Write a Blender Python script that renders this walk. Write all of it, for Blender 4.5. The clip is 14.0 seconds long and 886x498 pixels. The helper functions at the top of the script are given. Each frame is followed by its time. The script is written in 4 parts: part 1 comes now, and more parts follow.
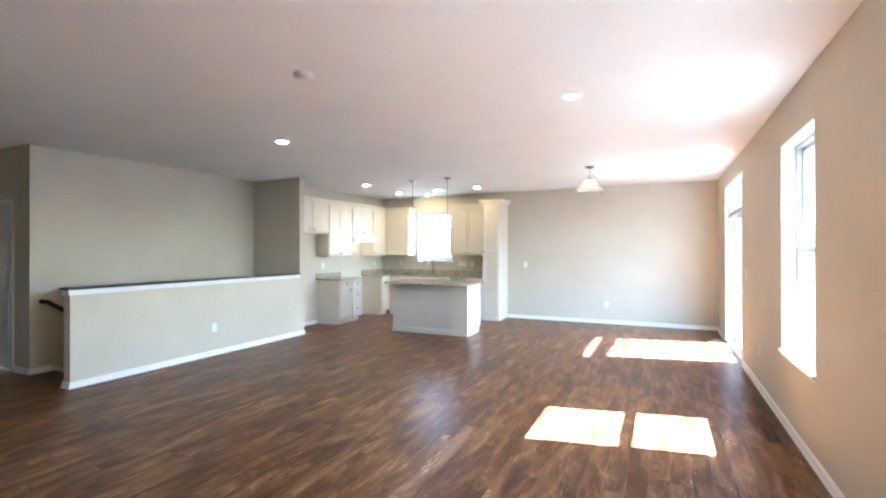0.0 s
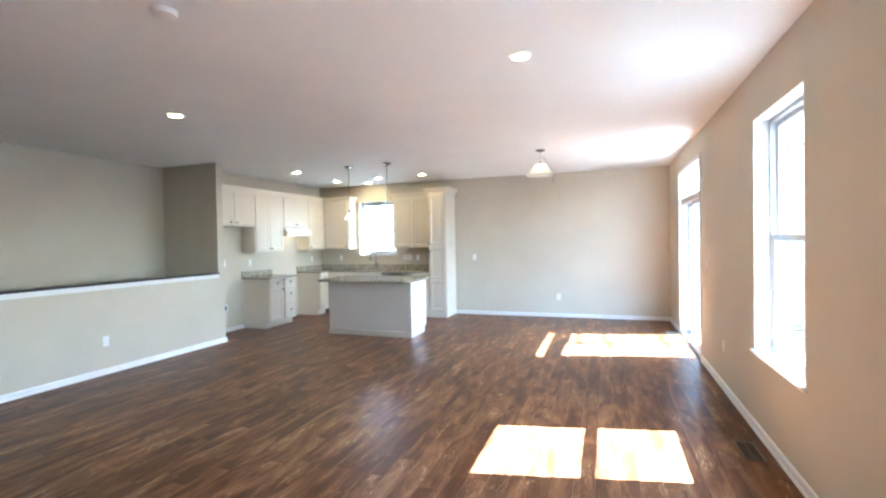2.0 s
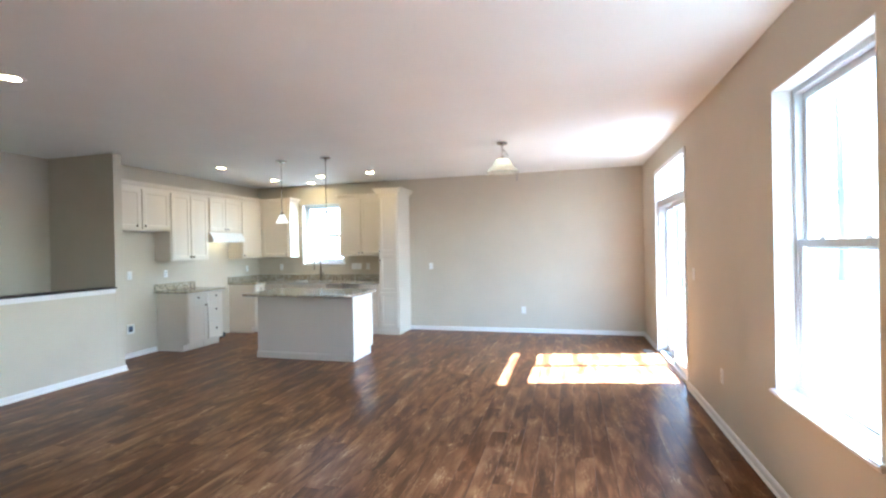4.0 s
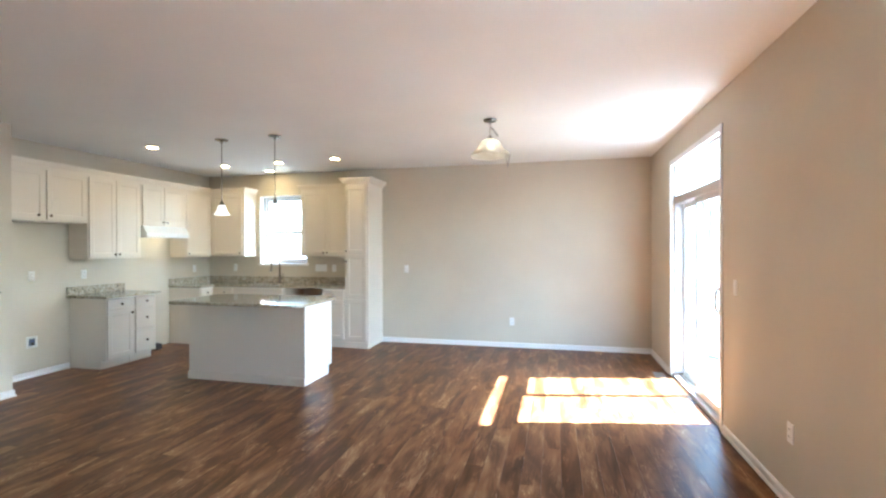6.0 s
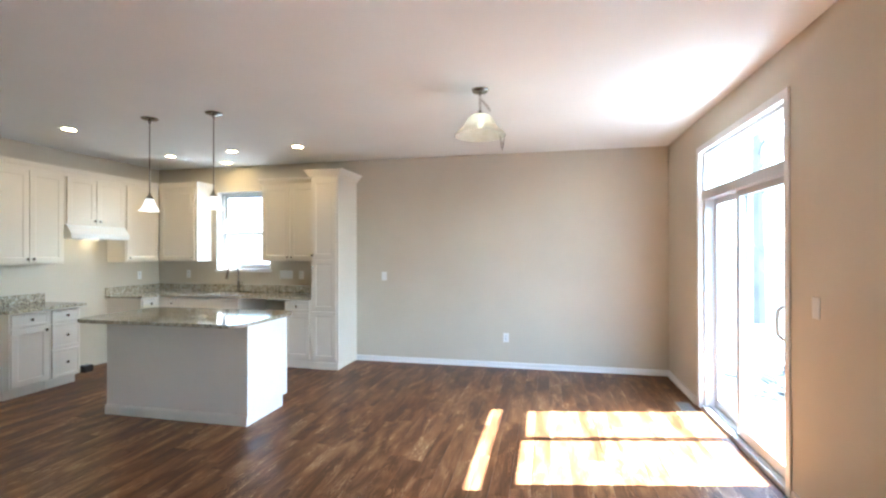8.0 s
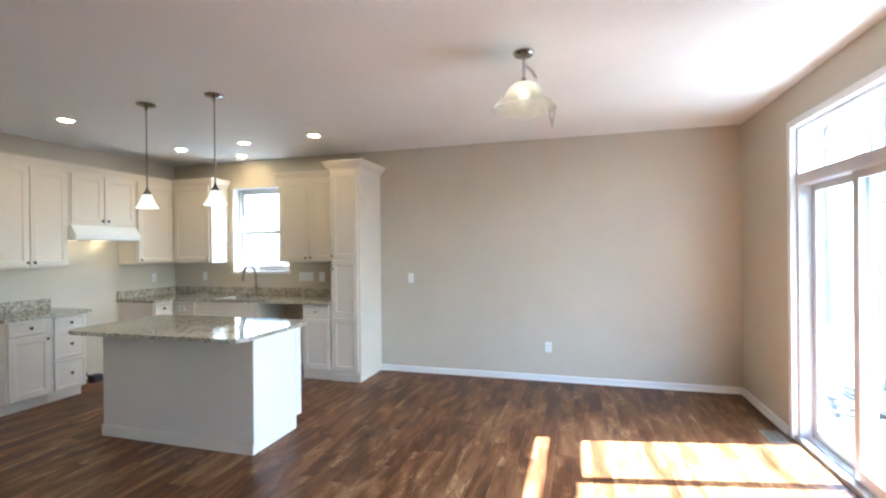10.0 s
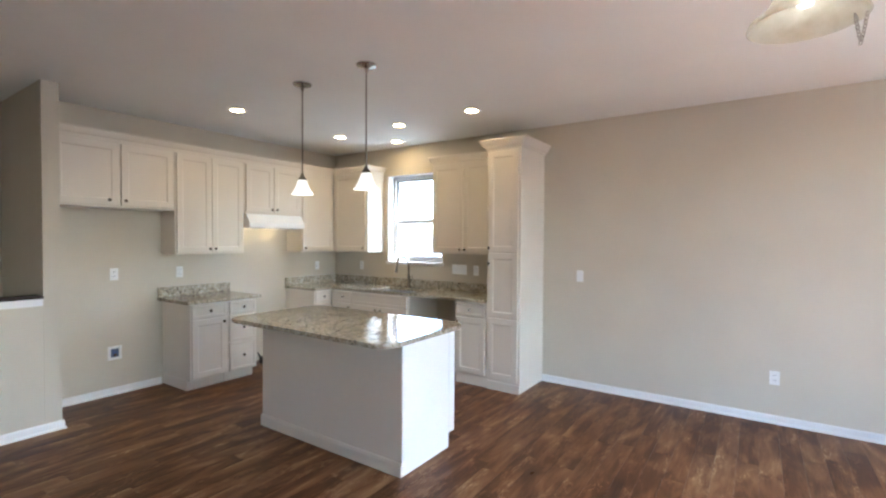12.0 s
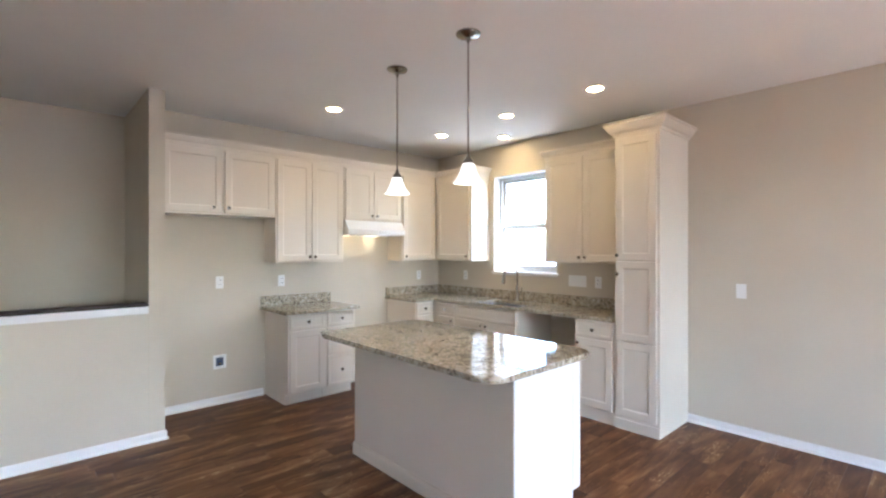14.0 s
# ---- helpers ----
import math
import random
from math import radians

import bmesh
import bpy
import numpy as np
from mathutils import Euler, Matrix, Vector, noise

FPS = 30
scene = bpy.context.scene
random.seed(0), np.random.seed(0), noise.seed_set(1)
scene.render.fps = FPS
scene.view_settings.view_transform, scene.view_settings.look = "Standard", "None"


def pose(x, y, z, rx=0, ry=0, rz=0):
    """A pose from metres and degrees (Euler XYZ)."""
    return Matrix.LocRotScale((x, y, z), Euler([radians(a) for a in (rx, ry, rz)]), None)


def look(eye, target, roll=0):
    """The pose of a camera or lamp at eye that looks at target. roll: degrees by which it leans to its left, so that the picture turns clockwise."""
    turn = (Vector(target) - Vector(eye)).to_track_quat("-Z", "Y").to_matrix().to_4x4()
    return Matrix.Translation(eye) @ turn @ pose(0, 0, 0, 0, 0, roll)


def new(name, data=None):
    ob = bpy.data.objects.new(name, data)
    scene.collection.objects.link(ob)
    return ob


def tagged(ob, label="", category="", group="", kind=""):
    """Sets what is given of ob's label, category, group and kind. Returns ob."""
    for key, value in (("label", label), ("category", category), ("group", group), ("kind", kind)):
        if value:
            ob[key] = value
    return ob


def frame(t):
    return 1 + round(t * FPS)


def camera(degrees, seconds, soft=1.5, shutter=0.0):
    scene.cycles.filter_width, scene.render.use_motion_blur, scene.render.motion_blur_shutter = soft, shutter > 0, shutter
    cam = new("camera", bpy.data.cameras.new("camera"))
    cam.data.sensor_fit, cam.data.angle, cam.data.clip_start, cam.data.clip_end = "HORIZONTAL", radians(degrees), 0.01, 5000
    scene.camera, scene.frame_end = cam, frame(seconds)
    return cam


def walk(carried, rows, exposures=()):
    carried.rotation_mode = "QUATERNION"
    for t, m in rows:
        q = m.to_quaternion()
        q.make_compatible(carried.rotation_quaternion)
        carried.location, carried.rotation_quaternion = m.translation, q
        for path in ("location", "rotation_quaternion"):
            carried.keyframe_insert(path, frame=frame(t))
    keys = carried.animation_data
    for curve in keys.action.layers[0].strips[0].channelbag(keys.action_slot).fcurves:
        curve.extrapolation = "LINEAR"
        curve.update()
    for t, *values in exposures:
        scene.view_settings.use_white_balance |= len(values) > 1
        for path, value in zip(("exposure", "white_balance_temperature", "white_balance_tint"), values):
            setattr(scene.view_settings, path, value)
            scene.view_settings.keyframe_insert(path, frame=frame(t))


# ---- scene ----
cam = camera(87.7, 14.0, soft=2.3)
PATH = [
    (0, (-0.05, -0.167, 1.47), (-0.906, 1.64, 1.475), -0.1),
    (0.5, (-0.069, -0.022, 1.468), (-0.882, 1.806, 1.456), -0.6),
    (1, (-0.106, 0.158, 1.489), (-0.858, 2.011, 1.461), -1.0),
    (1.5, (-0.123, 0.343, 1.487), (-0.829, 2.214, 1.452), -1.1),
    (2, (-0.178, 0.559, 1.49), (-0.846, 2.444, 1.455), -1.1),
    (2.5, (-0.225, 0.772, 1.484), (-0.839, 2.675, 1.458), -1.1),
    (3, (-0.242, 1.022, 1.475), (-0.819, 2.937, 1.463), -1.2),
    (5.5, (-0.371, 2.362, 1.505), (-0.853, 4.303, 1.496), -0.4),
    (6, (-0.423, 2.637, 1.486), (-0.894, 4.581, 1.48), -0.2),
    (6.5, (-0.46, 2.932, 1.495), (-0.923, 4.878, 1.491), -0.0),
    (7, (-0.493, 3.208, 1.494), (-0.928, 5.16, 1.497), -0.1),
    (9.5, (-0.653, 4.043, 1.498), (-1.117, 5.989, 1.511), -0.6),
    (10, (-0.725, 4.212, 1.516), (-1.283, 6.133, 1.512), -0.6),
    (10.5, (-0.792, 4.384, 1.52), (-1.482, 6.261, 1.506), -0.6),
    (11, (-0.877, 4.51, 1.511), (-1.717, 6.326, 1.493), -0.3),
    (11.5, (-1.027, 4.678, 1.523), (-2.025, 6.411, 1.49), 0.1),
    (12, (-1.173, 4.826, 1.523), (-2.302, 6.476, 1.482), 0.3),
    (12.5, (-1.311, 4.989, 1.514), (-2.568, 6.544, 1.475), 0.3),
    (13, (-1.425, 5.119, 1.512), (-2.781, 6.588, 1.485), 0.1),
    (13.5, (-1.512, 5.213, 1.502), (-2.935, 6.618, 1.489), 0.0),
    (14, (-1.586, 5.282, 1.488), (-3.058, 6.636, 1.49), 0.0),
]
# light and exposure
EXPOSURES = [(0, 5.32, 5000, 1), (3, 4.95, 5000, 1), (6.5, 4.83, 5330, 1.5), (9.5, 4.57, 5230, 3.5), (11, 4.53, 5400, 5.5),
             (12.5, 4.44, 5470, 8.5), (14, 4.70, 5450, 10)]
SKY, SUN = 0.15, 5.0
CAN, PENDANT, DINING, HOOD = 5.2, 0.05, 0.9, 0.55
LAMP_TINT = (1.0, 0.68, 0.30)
WALL_COLOR = (0.585, 0.527, 0.42)
PLANK_SPREAD = 0.10
FLOOR_TONES = [(0.0, (0.038, 0.0142, 0.0064)), (0.30, (0.094, 0.0375, 0.0158)), (0.55, (0.192, 0.089, 0.0385)),
               (0.78, (0.305, 0.178, 0.087)), (1.0, (0.46, 0.325, 0.19))]
walk(cam, [(t, look(eye, target, roll)) for t, eye, target, roll in PATH], EXPOSURES)

# ---- plan, in metres ----
EAST, NORTH, WEST, CEIL = 0.885, 9.555, -6.325, 2.74      # inner faces of the room
STUB_Y0, STUB_Y1, STUB_X = 6.02, 6.13, -5.74              # wall end between stairs and kitchen
STAIR_X, HALL_Y = -6.83, 2.68                             # stairwell wall, hall wall with the closet door
SOUTH, FAR_WEST = -2.6, -9.4                              # walls that close the place
PONY_X0, PONY_X1, PONY_Y0 = -5.86, -5.74, 2.57
WALL_T = 0.205
SUN_WAY = Vector((1.0, 0.205, 1.105)).normalized()

# ---- world and sun ----
world = bpy.data.worlds.new("sky")
scene.world = world
world.use_nodes = True
sky = world.node_tree.nodes.new("ShaderNodeTexSky")
sky.sky_type = "NISHITA"
sky.sun_disc = False
sky.sun_elevation = math.asin(SUN_WAY.z)
sky.sun_rotation = math.atan2(SUN_WAY.x, SUN_WAY.y)
sky.dust_density, sky.ozone_density = 1.5, 2.0
haze = world.node_tree.nodes.new("ShaderNodeHueSaturation")
haze.inputs["Saturation"].default_value = 0.8
world.node_tree.links.new(sky.outputs[0], haze.inputs["Color"])
world.node_tree.links.new(haze.outputs[0], world.node_tree.nodes["Background"].inputs[0])
world.node_tree.nodes["Background"].inputs[1].default_value = SKY
sun = new("sun", bpy.data.lights.new("sun", "SUN"))
sun.data.energy, sun.data.angle, sun.data.color = SUN, radians(0.5), (1.0, 0.985, 0.965)
sun.matrix_world = look(tuple(SUN_WAY * 30), (0, 0, 0))


# ---- materials ----
def material(name):
    m = bpy.data.materials.new(name)
    m.use_nodes = True
    nt = m.node_tree
    return m, nt, nt.nodes["Principled BSDF"]


def node(nt, kind, **values):
    n = nt.nodes.new(kind)
    for key, value in values.items():
        n.inputs[key.replace("_", " ")].default_value = value
    return n


def ramp(nt, fac, stops):
    r = nt.nodes.new("ShaderNodeValToRGB")
    while len(r.color_ramp.elements) < len(stops):
        r.color_ramp.elements.new(0.5)
    for e, (at, c) in zip(r.color_ramp.elements, stops):
        e.position, e.color = at, (*c, 1)
    nt.links.new(fac, r.inputs[0])
    return r.outputs[0]


def bump(nt, bsdf, height, strength, distance):
    b = node(nt, "ShaderNodeBump", Strength=strength, Distance=distance)
    nt.links.new(height, b.inputs["Height"])
    nt.links.new(b.outputs[0], bsdf.inputs["Normal"])


def position(nt):
    return nt.nodes.new("ShaderNodeNewGeometry").outputs["Position"]


def noise_of(nt, where, scale, detail=3.0, rough=0.5):
    n = node(nt, "ShaderNodeTexNoise", Scale=scale, Detail=detail, Roughness=rough)
    nt.links.new(where, n.inputs["Vector"])
    return n.outputs["Fac"]


def paint(name, color, rough=0.6, spread=0.04, grain=260.0, relief=0.12, large=1.3):
    """Painted board or plaster: soft large mottling, roller stipple, slight sheen variation."""
    m, nt, bsdf = material(name)
    where = position(nt)
    lo, hi = [c * (1 - spread) for c in color], [min(c * (1 + spread), 0.95) for c in color]
    nt.links.new(ramp(nt, noise_of(nt, where, large), [(0.3, lo), (0.7, hi)]), bsdf.inputs["Base Color"])
    rr = node(nt, "ShaderNodeMapRange", To_Min=rough - 0.06, To_Max=rough + 0.06)
    nt.links.new(noise_of(nt, where, 7.0), rr.inputs[0])
    nt.links.new(rr.outputs[0], bsdf.inputs["Roughness"])
    bump(nt, bsdf, noise_of(nt, where, grain, 2.0), relief, 0.001)
    return m


def metal(name, color, rough):
    m, nt, bsdf = material(name)
    bsdf.inputs["Base Color"].default_value = (*color, 1)
    bsdf.inputs["Metallic"].default_value = 1.0
    rr = node(nt, "ShaderNodeMapRange", To_Min=rough * 0.7, To_Max=rough * 1.3)
    nt.links.new(noise_of(nt, position(nt), 40.0), rr.inputs[0])
    nt.links.new(rr.outputs[0], bsdf.inputs["Roughness"])
    return m


def plain(name, color, rough=0.5, glow=None, power=0.0):
    m, nt, bsdf = material(name)
    bsdf.inputs["Base Color"].default_value = (*color, 1)
    bsdf.inputs["Roughness"].default_value = rough
    if glow:
        bsdf.inputs["Emission Color"].default_value = (*glow, 1)
        bsdf.inputs["Emission Strength"].default_value = power
    return m


def pane_glass(name):
    m, nt, bsdf = material(name)
    clear = node(nt, "ShaderNodeBsdfTransparent", Color=(0.96, 0.98, 0.97, 1))
    gloss = node(nt, "ShaderNodeBsdfGlossy", Roughness=0.02)
    edge = nt.nodes.new("ShaderNodeLayerWeight")
    power = nt.nodes.new("ShaderNodeMath")
    power.operation = "POWER"
    power.inputs[1].default_value = 5.0
    nt.links.new(edge.outputs["Facing"], power.inputs[0])
    fres = node(nt, "ShaderNodeMapRange", To_Min=0.035, To_Max=0.6)
    nt.links.new(power.outputs[0], fres.inputs[0])
    mix = nt.nodes.new("ShaderNodeMixShader")
    nt.links.new(fres.outputs[0], mix.inputs[0])
    nt.links.new(clear.outputs[0], mix.inputs[1])
    nt.links.new(gloss.outputs[0], mix.inputs[2])
    nt.links.new(mix.outputs[0], nt.nodes["Material Output"].inputs["Surface"])
    return m


def floor_wood():
    """Hand-scraped brown laminate: each plank has its own tone; streaks run along y."""
    m, nt, bsdf = material("floor_wood")
    geo = nt.nodes.new("ShaderNodeNewGeometry")
    info = nt.nodes.new("ShaderNodeObjectInfo")
    add = nt.nodes.new("ShaderNodeMath")
    add.operation = "ADD"
    nt.links.new(geo.outputs["Random Per Island"], add.inputs[0])
    nt.links.new(info.outputs["Random"], add.inputs[1])
    fract = nt.nodes.new("ShaderNodeMath")
    fract.operation = "FRACT"
    nt.links.new(add.outputs[0], fract.inputs[0])
    shift = nt.nodes.new("ShaderNodeVectorMath")
    shift.operation = "MULTIPLY_ADD"
    comb = nt.nodes.new("ShaderNodeCombineXYZ")
    for i in range(3):
        nt.links.new(fract.outputs[0], comb.inputs[i])
    nt.links.new(comb.outputs[0], shift.inputs[0])
    shift.inputs[1].default_value = (37.0, 91.0, 13.0)
    nt.links.new(geo.outputs["Position"], shift.inputs[2])

    def stretched(sx, sy, detail, rough=0.55, wander=0.6):
        mapping = node(nt, "ShaderNodeMapping", Scale=(sx, sy, 1.0))
        nt.links.new(shift.outputs[0], mapping.inputs["Vector"])
        n = node(nt, "ShaderNodeTexNoise", Scale=1.0, Detail=detail, Roughness=rough, Distortion=wander)
        nt.links.new(mapping.outputs[0], n.inputs["Vector"])
        return n.outputs["Fac"]

    broad, fine, blotch = stretched(19, 2.4, 4.0, 0.55, 2.0), stretched(100, 6.0, 3.0, 0.6, 0.5), stretched(5.6, 1.35, 2.5, 0.5, 1.2)

    def weighted(value, factor, rest):
        n = nt.nodes.new("ShaderNodeMath")
        n.operation = "MULTIPLY_ADD"
        nt.links.new(value, n.inputs[0])
        n.inputs[1].default_value, n.inputs[2].default_value = factor, 0.0
        if rest is not None:
            nt.links.new(rest, n.inputs[2])
        return n.outputs[0]

    tone = weighted(blotch, 1.0, weighted(broad, 0.30, weighted(fine, 0.13, weighted(fract.outputs[0], PLANK_SPREAD, None))))
    figure = node(nt, "ShaderNodeMapRange", From_Min=0.53, From_Max=0.62)
    nt.links.new(stretched(46, 6.5, 2.0, 0.5, 3.2), figure.inputs[0])
    mask = node(nt, "ShaderNodeMapRange", From_Min=0.46, From_Max=0.66)
    nt.links.new(stretched(8.0, 2.6, 2.0, 0.5, 0.8), mask.inputs[0])
    gold = nt.nodes.new("ShaderNodeMath")
    gold.operation = "MULTIPLY"
    nt.links.new(figure.outputs[0], gold.inputs[0])
    nt.links.new(mask.outputs[0], gold.inputs[1])
    tone = weighted(gold.outputs[0], 0.30, tone)
    scaled = node(nt, "ShaderNodeMapRange", From_Min=0.47, From_Max=1.20)
    nt.links.new(tone, scaled.inputs[0])
    color = ramp(nt, scaled.outputs[0], FLOOR_TONES)
    nt.links.new(color, bsdf.inputs["Base Color"])
    rr = node(nt, "ShaderNodeMapRange", To_Min=0.24, To_Max=0.40)
    nt.links.new(blotch, rr.inputs[0])
    nt.links.new(rr.outputs[0], bsdf.inputs["Roughness"])
    bsdf.inputs["Specular IOR Level"].default_value = 0.11
    bump(nt, bsdf, broad, 0.3, 0.003)
    return m


def granite():
    """Polished speckled granite: crystals of cream, tan, grey and near-black, in drifting clumps."""
    m, nt, bsdf = material("granite")
    where = position(nt)
    wob = node(nt, "ShaderNodeTexNoise", Scale=60.0, Detail=3.0)
    nt.links.new(where, wob.inputs["Vector"])
    bent = nt.nodes.new("ShaderNodeVectorMath")
    bent.operation = "MULTIPLY_ADD"
    nt.links.new(wob.outputs["Color"], bent.inputs[0])
    bent.inputs[1].default_value = (0.014, 0.014, 0.014)
    nt.links.new(where, bent.inputs[2])
    cells = node(nt, "ShaderNodeTexVoronoi", Scale=70.0)
    nt.links.new(bent.outputs[0], cells.inputs["Vector"])
    grey = nt.nodes.new("ShaderNodeSeparateColor")
    nt.links.new(cells.outputs["Color"], grey.inputs[0])
    clump = node(nt, "ShaderNodeMapRange", From_Min=0.3, From_Max=0.7, To_Min=-0.38, To_Max=0.32)
    nt.links.new(noise_of(nt, where, 17.0, 5.0, 0.65), clump.inputs[0])
    total = nt.nodes.new("ShaderNodeMath")
    nt.links.new(grey.outputs[0], total.inputs[0])
    nt.links.new(clump.outputs[0], total.inputs[1])
    color = ramp(nt, total.outputs[0], [(0.0, (0.17, 0.145, 0.11)), (0.2, (0.27, 0.23, 0.165)), (0.4, (0.36, 0.315, 0.23)), (0.65, (0.44, 0.395, 0.30)), (0.98, (0.53, 0.49, 0.41))])
    nt.links.new(color, bsdf.inputs["Base Color"])
    bsdf.inputs["Roughness"].default_value = 0.07
    return m


def alabaster():
    """Frosted creamy glass: lets part of the light through, with cloudy veins."""
    m, nt, bsdf = material("alabaster_glass")
    where = position(nt)
    tint = ramp(nt, noise_of(nt, where, 14.0, 4.0, 0.6), [(0.35, (0.74, 0.72, 0.63)), (0.65, (0.86, 0.85, 0.79))])
    nt.links.new(tint, bsdf.inputs["Base Color"])
    bsdf.inputs["Roughness"].default_value = 0.25
    glow = node(nt, "ShaderNodeBsdfTranslucent")
    nt.links.new(tint, glow.inputs["Color"])
    clear = node(nt, "ShaderNodeBsdfTransparent", Color=(0.95, 0.93, 0.82, 1))
    one, two = nt.nodes.new("ShaderNodeMixShader"), nt.nodes.new("ShaderNodeMixShader")
    one.inputs[0].default_value, two.inputs[0].default_value = 0.6, 0.26
    nt.links.new(bsdf.outputs[0], one.inputs[1])
    nt.links.new(glow.outputs[0], one.inputs[2])
    nt.links.new(one.outputs[0], two.inputs[1])
    nt.links.new(clear.outputs[0], two.inputs[2])
    nt.links.new(two.outputs[0], nt.nodes["Material Output"].inputs["Surface"])
    return m


WALL = paint("wall_paint", WALL_COLOR, 0.75)
CEILING = paint("ceiling_paint", (0.84, 0.845, 0.82), 0.85, 0.02)
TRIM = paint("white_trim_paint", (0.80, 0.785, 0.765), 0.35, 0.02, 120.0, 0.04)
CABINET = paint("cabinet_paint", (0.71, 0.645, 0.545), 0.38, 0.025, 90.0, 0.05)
VINYL = paint("white_vinyl", (0.56, 0.57, 0.585), 0.3, 0.02, 60.0, 0.03)
PLATE = plain("white_plastic", (0.82, 0.82, 0.80), 0.35)
SLOT = plain("dark_slot", (0.03, 0.03, 0.035), 0.5)
NICKEL = metal("brushed_nickel", (0.34, 0.315, 0.28), 0.18)
CHAIN = metal("light_nickel_chain", (0.40, 0.38, 0.35), 0.3)
STEEL = metal("stainless_steel", (0.42, 0.42, 0.42), 0.3)
GLASS = pane_glass("pane_glass")
WOOD = floor_wood()
GRANITE = granite()
JOINT = plain("dark_joint", (0.03, 0.017, 0.01), 0.6)
DARKWOOD = paint("dark_stained_wood", (0.022, 0.011, 0.008), 0.6, 0.35, 60.0, 0.08, 6.0)
LENS = plain("lit_lens", (0.9, 0.9, 0.9), 0.5, LAMP_TINT, CAN)
SHADE = plain("lit_frosted_glass", (0.85, 0.83, 0.78), 0.4, (1.0, 0.88, 0.70), PENDANT)
SHADE_OFF = alabaster()
BULB = plain("lit_bulb", (0.9, 0.9, 0.9), 0.4, (1.0, 0.90, 0.74), DINING)


# ---- building helpers ----
def thing(name, m, label="", category="", group="", kind=""):
    ob = new(name)
    ob.empty_display_size = 0.1
    ob.matrix_world = m
    return tagged(ob, label, category, group, kind)


def part(name, bm, mat, parent=None, label="", smooth=False, kind=""):
    bmesh.ops.recalc_face_normals(bm, faces=bm.faces)
    me = bpy.data.meshes.new(name)
    bm.to_mesh(me)
    bm.free()
    for f in me.polygons:
        f.use_smooth = smooth
    if smooth:
        me.set_sharp_from_angle(angle=radians(35))
    me.materials.append(mat)
    ob = new(name, me)
    ob.parent = parent
    return tagged(ob, label, kind=kind)


def setting(name, bm, mat, label, category):
    return tagged(part(name, bm, mat), label, category, kind="structure")


def box(bm, x0, x1, y0, y1, z0, z1, bevel=0.0, segments=1):
    vs = [bm.verts.new((x, y, z)) for x in (x0, x1) for y in (y0, y1) for z in (z0, z1)]
    fs = [bm.faces.new([vs[i] for i in q]) for q in ((0, 1, 3, 2), (4, 6, 7, 5), (0, 4, 5, 1), (2, 3, 7, 6), (0, 2, 6, 4), (1, 5, 7, 3))]
    if bevel:
        es = list({e for f in fs for e in f.edges})
        bmesh.ops.bevel(bm, geom=es, offset=bevel, segments=segments, affect="EDGES", clamp_overlap=True)
    return bm


def boxed(*size, bevel=0.0, segments=1):
    return box(bmesh.new(), *size, bevel=bevel, segments=segments)


def lathe(bm, profile, n=24, at=(0, 0, 0), axis="z"):
    rings = []
    for r, h in profile:
        ring = []
        for i in range(n):
            a = 2 * math.pi * i / n
            p = (r * math.cos(a), r * math.sin(a), h)
            if axis == "y":
                p = (p[0], -h, p[1])
            if axis == "x":
                p = (-h, p[0], p[1])
            ring.append(bm.verts.new(Vector(at) + Vector(p)))
        rings.append(ring)
    for a, b in zip(rings, rings[1:]):
        for i in range(n):
            bm.faces.new((a[i], a[(i + 1) % n], b[(i + 1) % n], b[i]))
    for ring, (r, h) in ((rings[0], profile[0]), (rings[-1], profile[-1])):
        if r > 1e-6:
            bm.faces.new(ring)
    bmesh.ops.remove_doubles(bm, verts=bm.verts, dist=1e-6)
    return bm


def tube(bm, points, radius, n=10):
    pts = [Vector(p) for p in points]
    rings, side = [], None
    for i, p in enumerate(pts):
        d = (pts[min(i + 1, len(pts) - 1)] - pts[max(i - 1, 0)]).normalized()
        if side is None:
            side = d.orthogonal().normalized()
        side = (side - d * side.dot(d)).normalized()
        up = d.cross(side)
        r = radius(i / (len(pts) - 1)) if callable(radius) else radius
        rings.append([bm.verts.new(p + (side * math.cos(2 * math.pi * k / n) + up * math.sin(2 * math.pi * k / n)) * r) for k in range(n)])
    for a, b in zip(rings, rings[1:]):
        for k in range(n):
            bm.faces.new((a[k], a[(k + 1) % n], b[(k + 1) % n], b[k]))
    bm.faces.new(rings[0])
    bm.faces.new(rings[-1])
    return bm


def sweep(bm, path, profile, z=0.0):
    """Runs a moulding profile of (out, up) along a line on plan; out is to the right of the way."""
    pts = [Vector(p) for p in path]
    ways = [(b - a).normalized() for a, b in zip(pts, pts[1:])]
    rows = []
    for i, p in enumerate(pts):
        a, b = ways[max(i - 1, 0)], ways[min(i, len(ways) - 1)]
        na, nb = Vector((a.y, -a.x)), Vector((b.y, -b.x))
        n = (na + nb).normalized()
        n /= n.dot(na)
        rows.append([bm.verts.new((p.x + n.x * o, p.y + n.y * o, z + u)) for o, u in profile])
    k = len(profile)
    for a, b in zip(rows, rows[1:]):
        for i in range(k):
            bm.faces.new((a[i], a[(i + 1) % k], b[(i + 1) % k], b[i]))
    bm.faces.new(rows[0])
    bm.faces.new(rows[-1])
    return bm


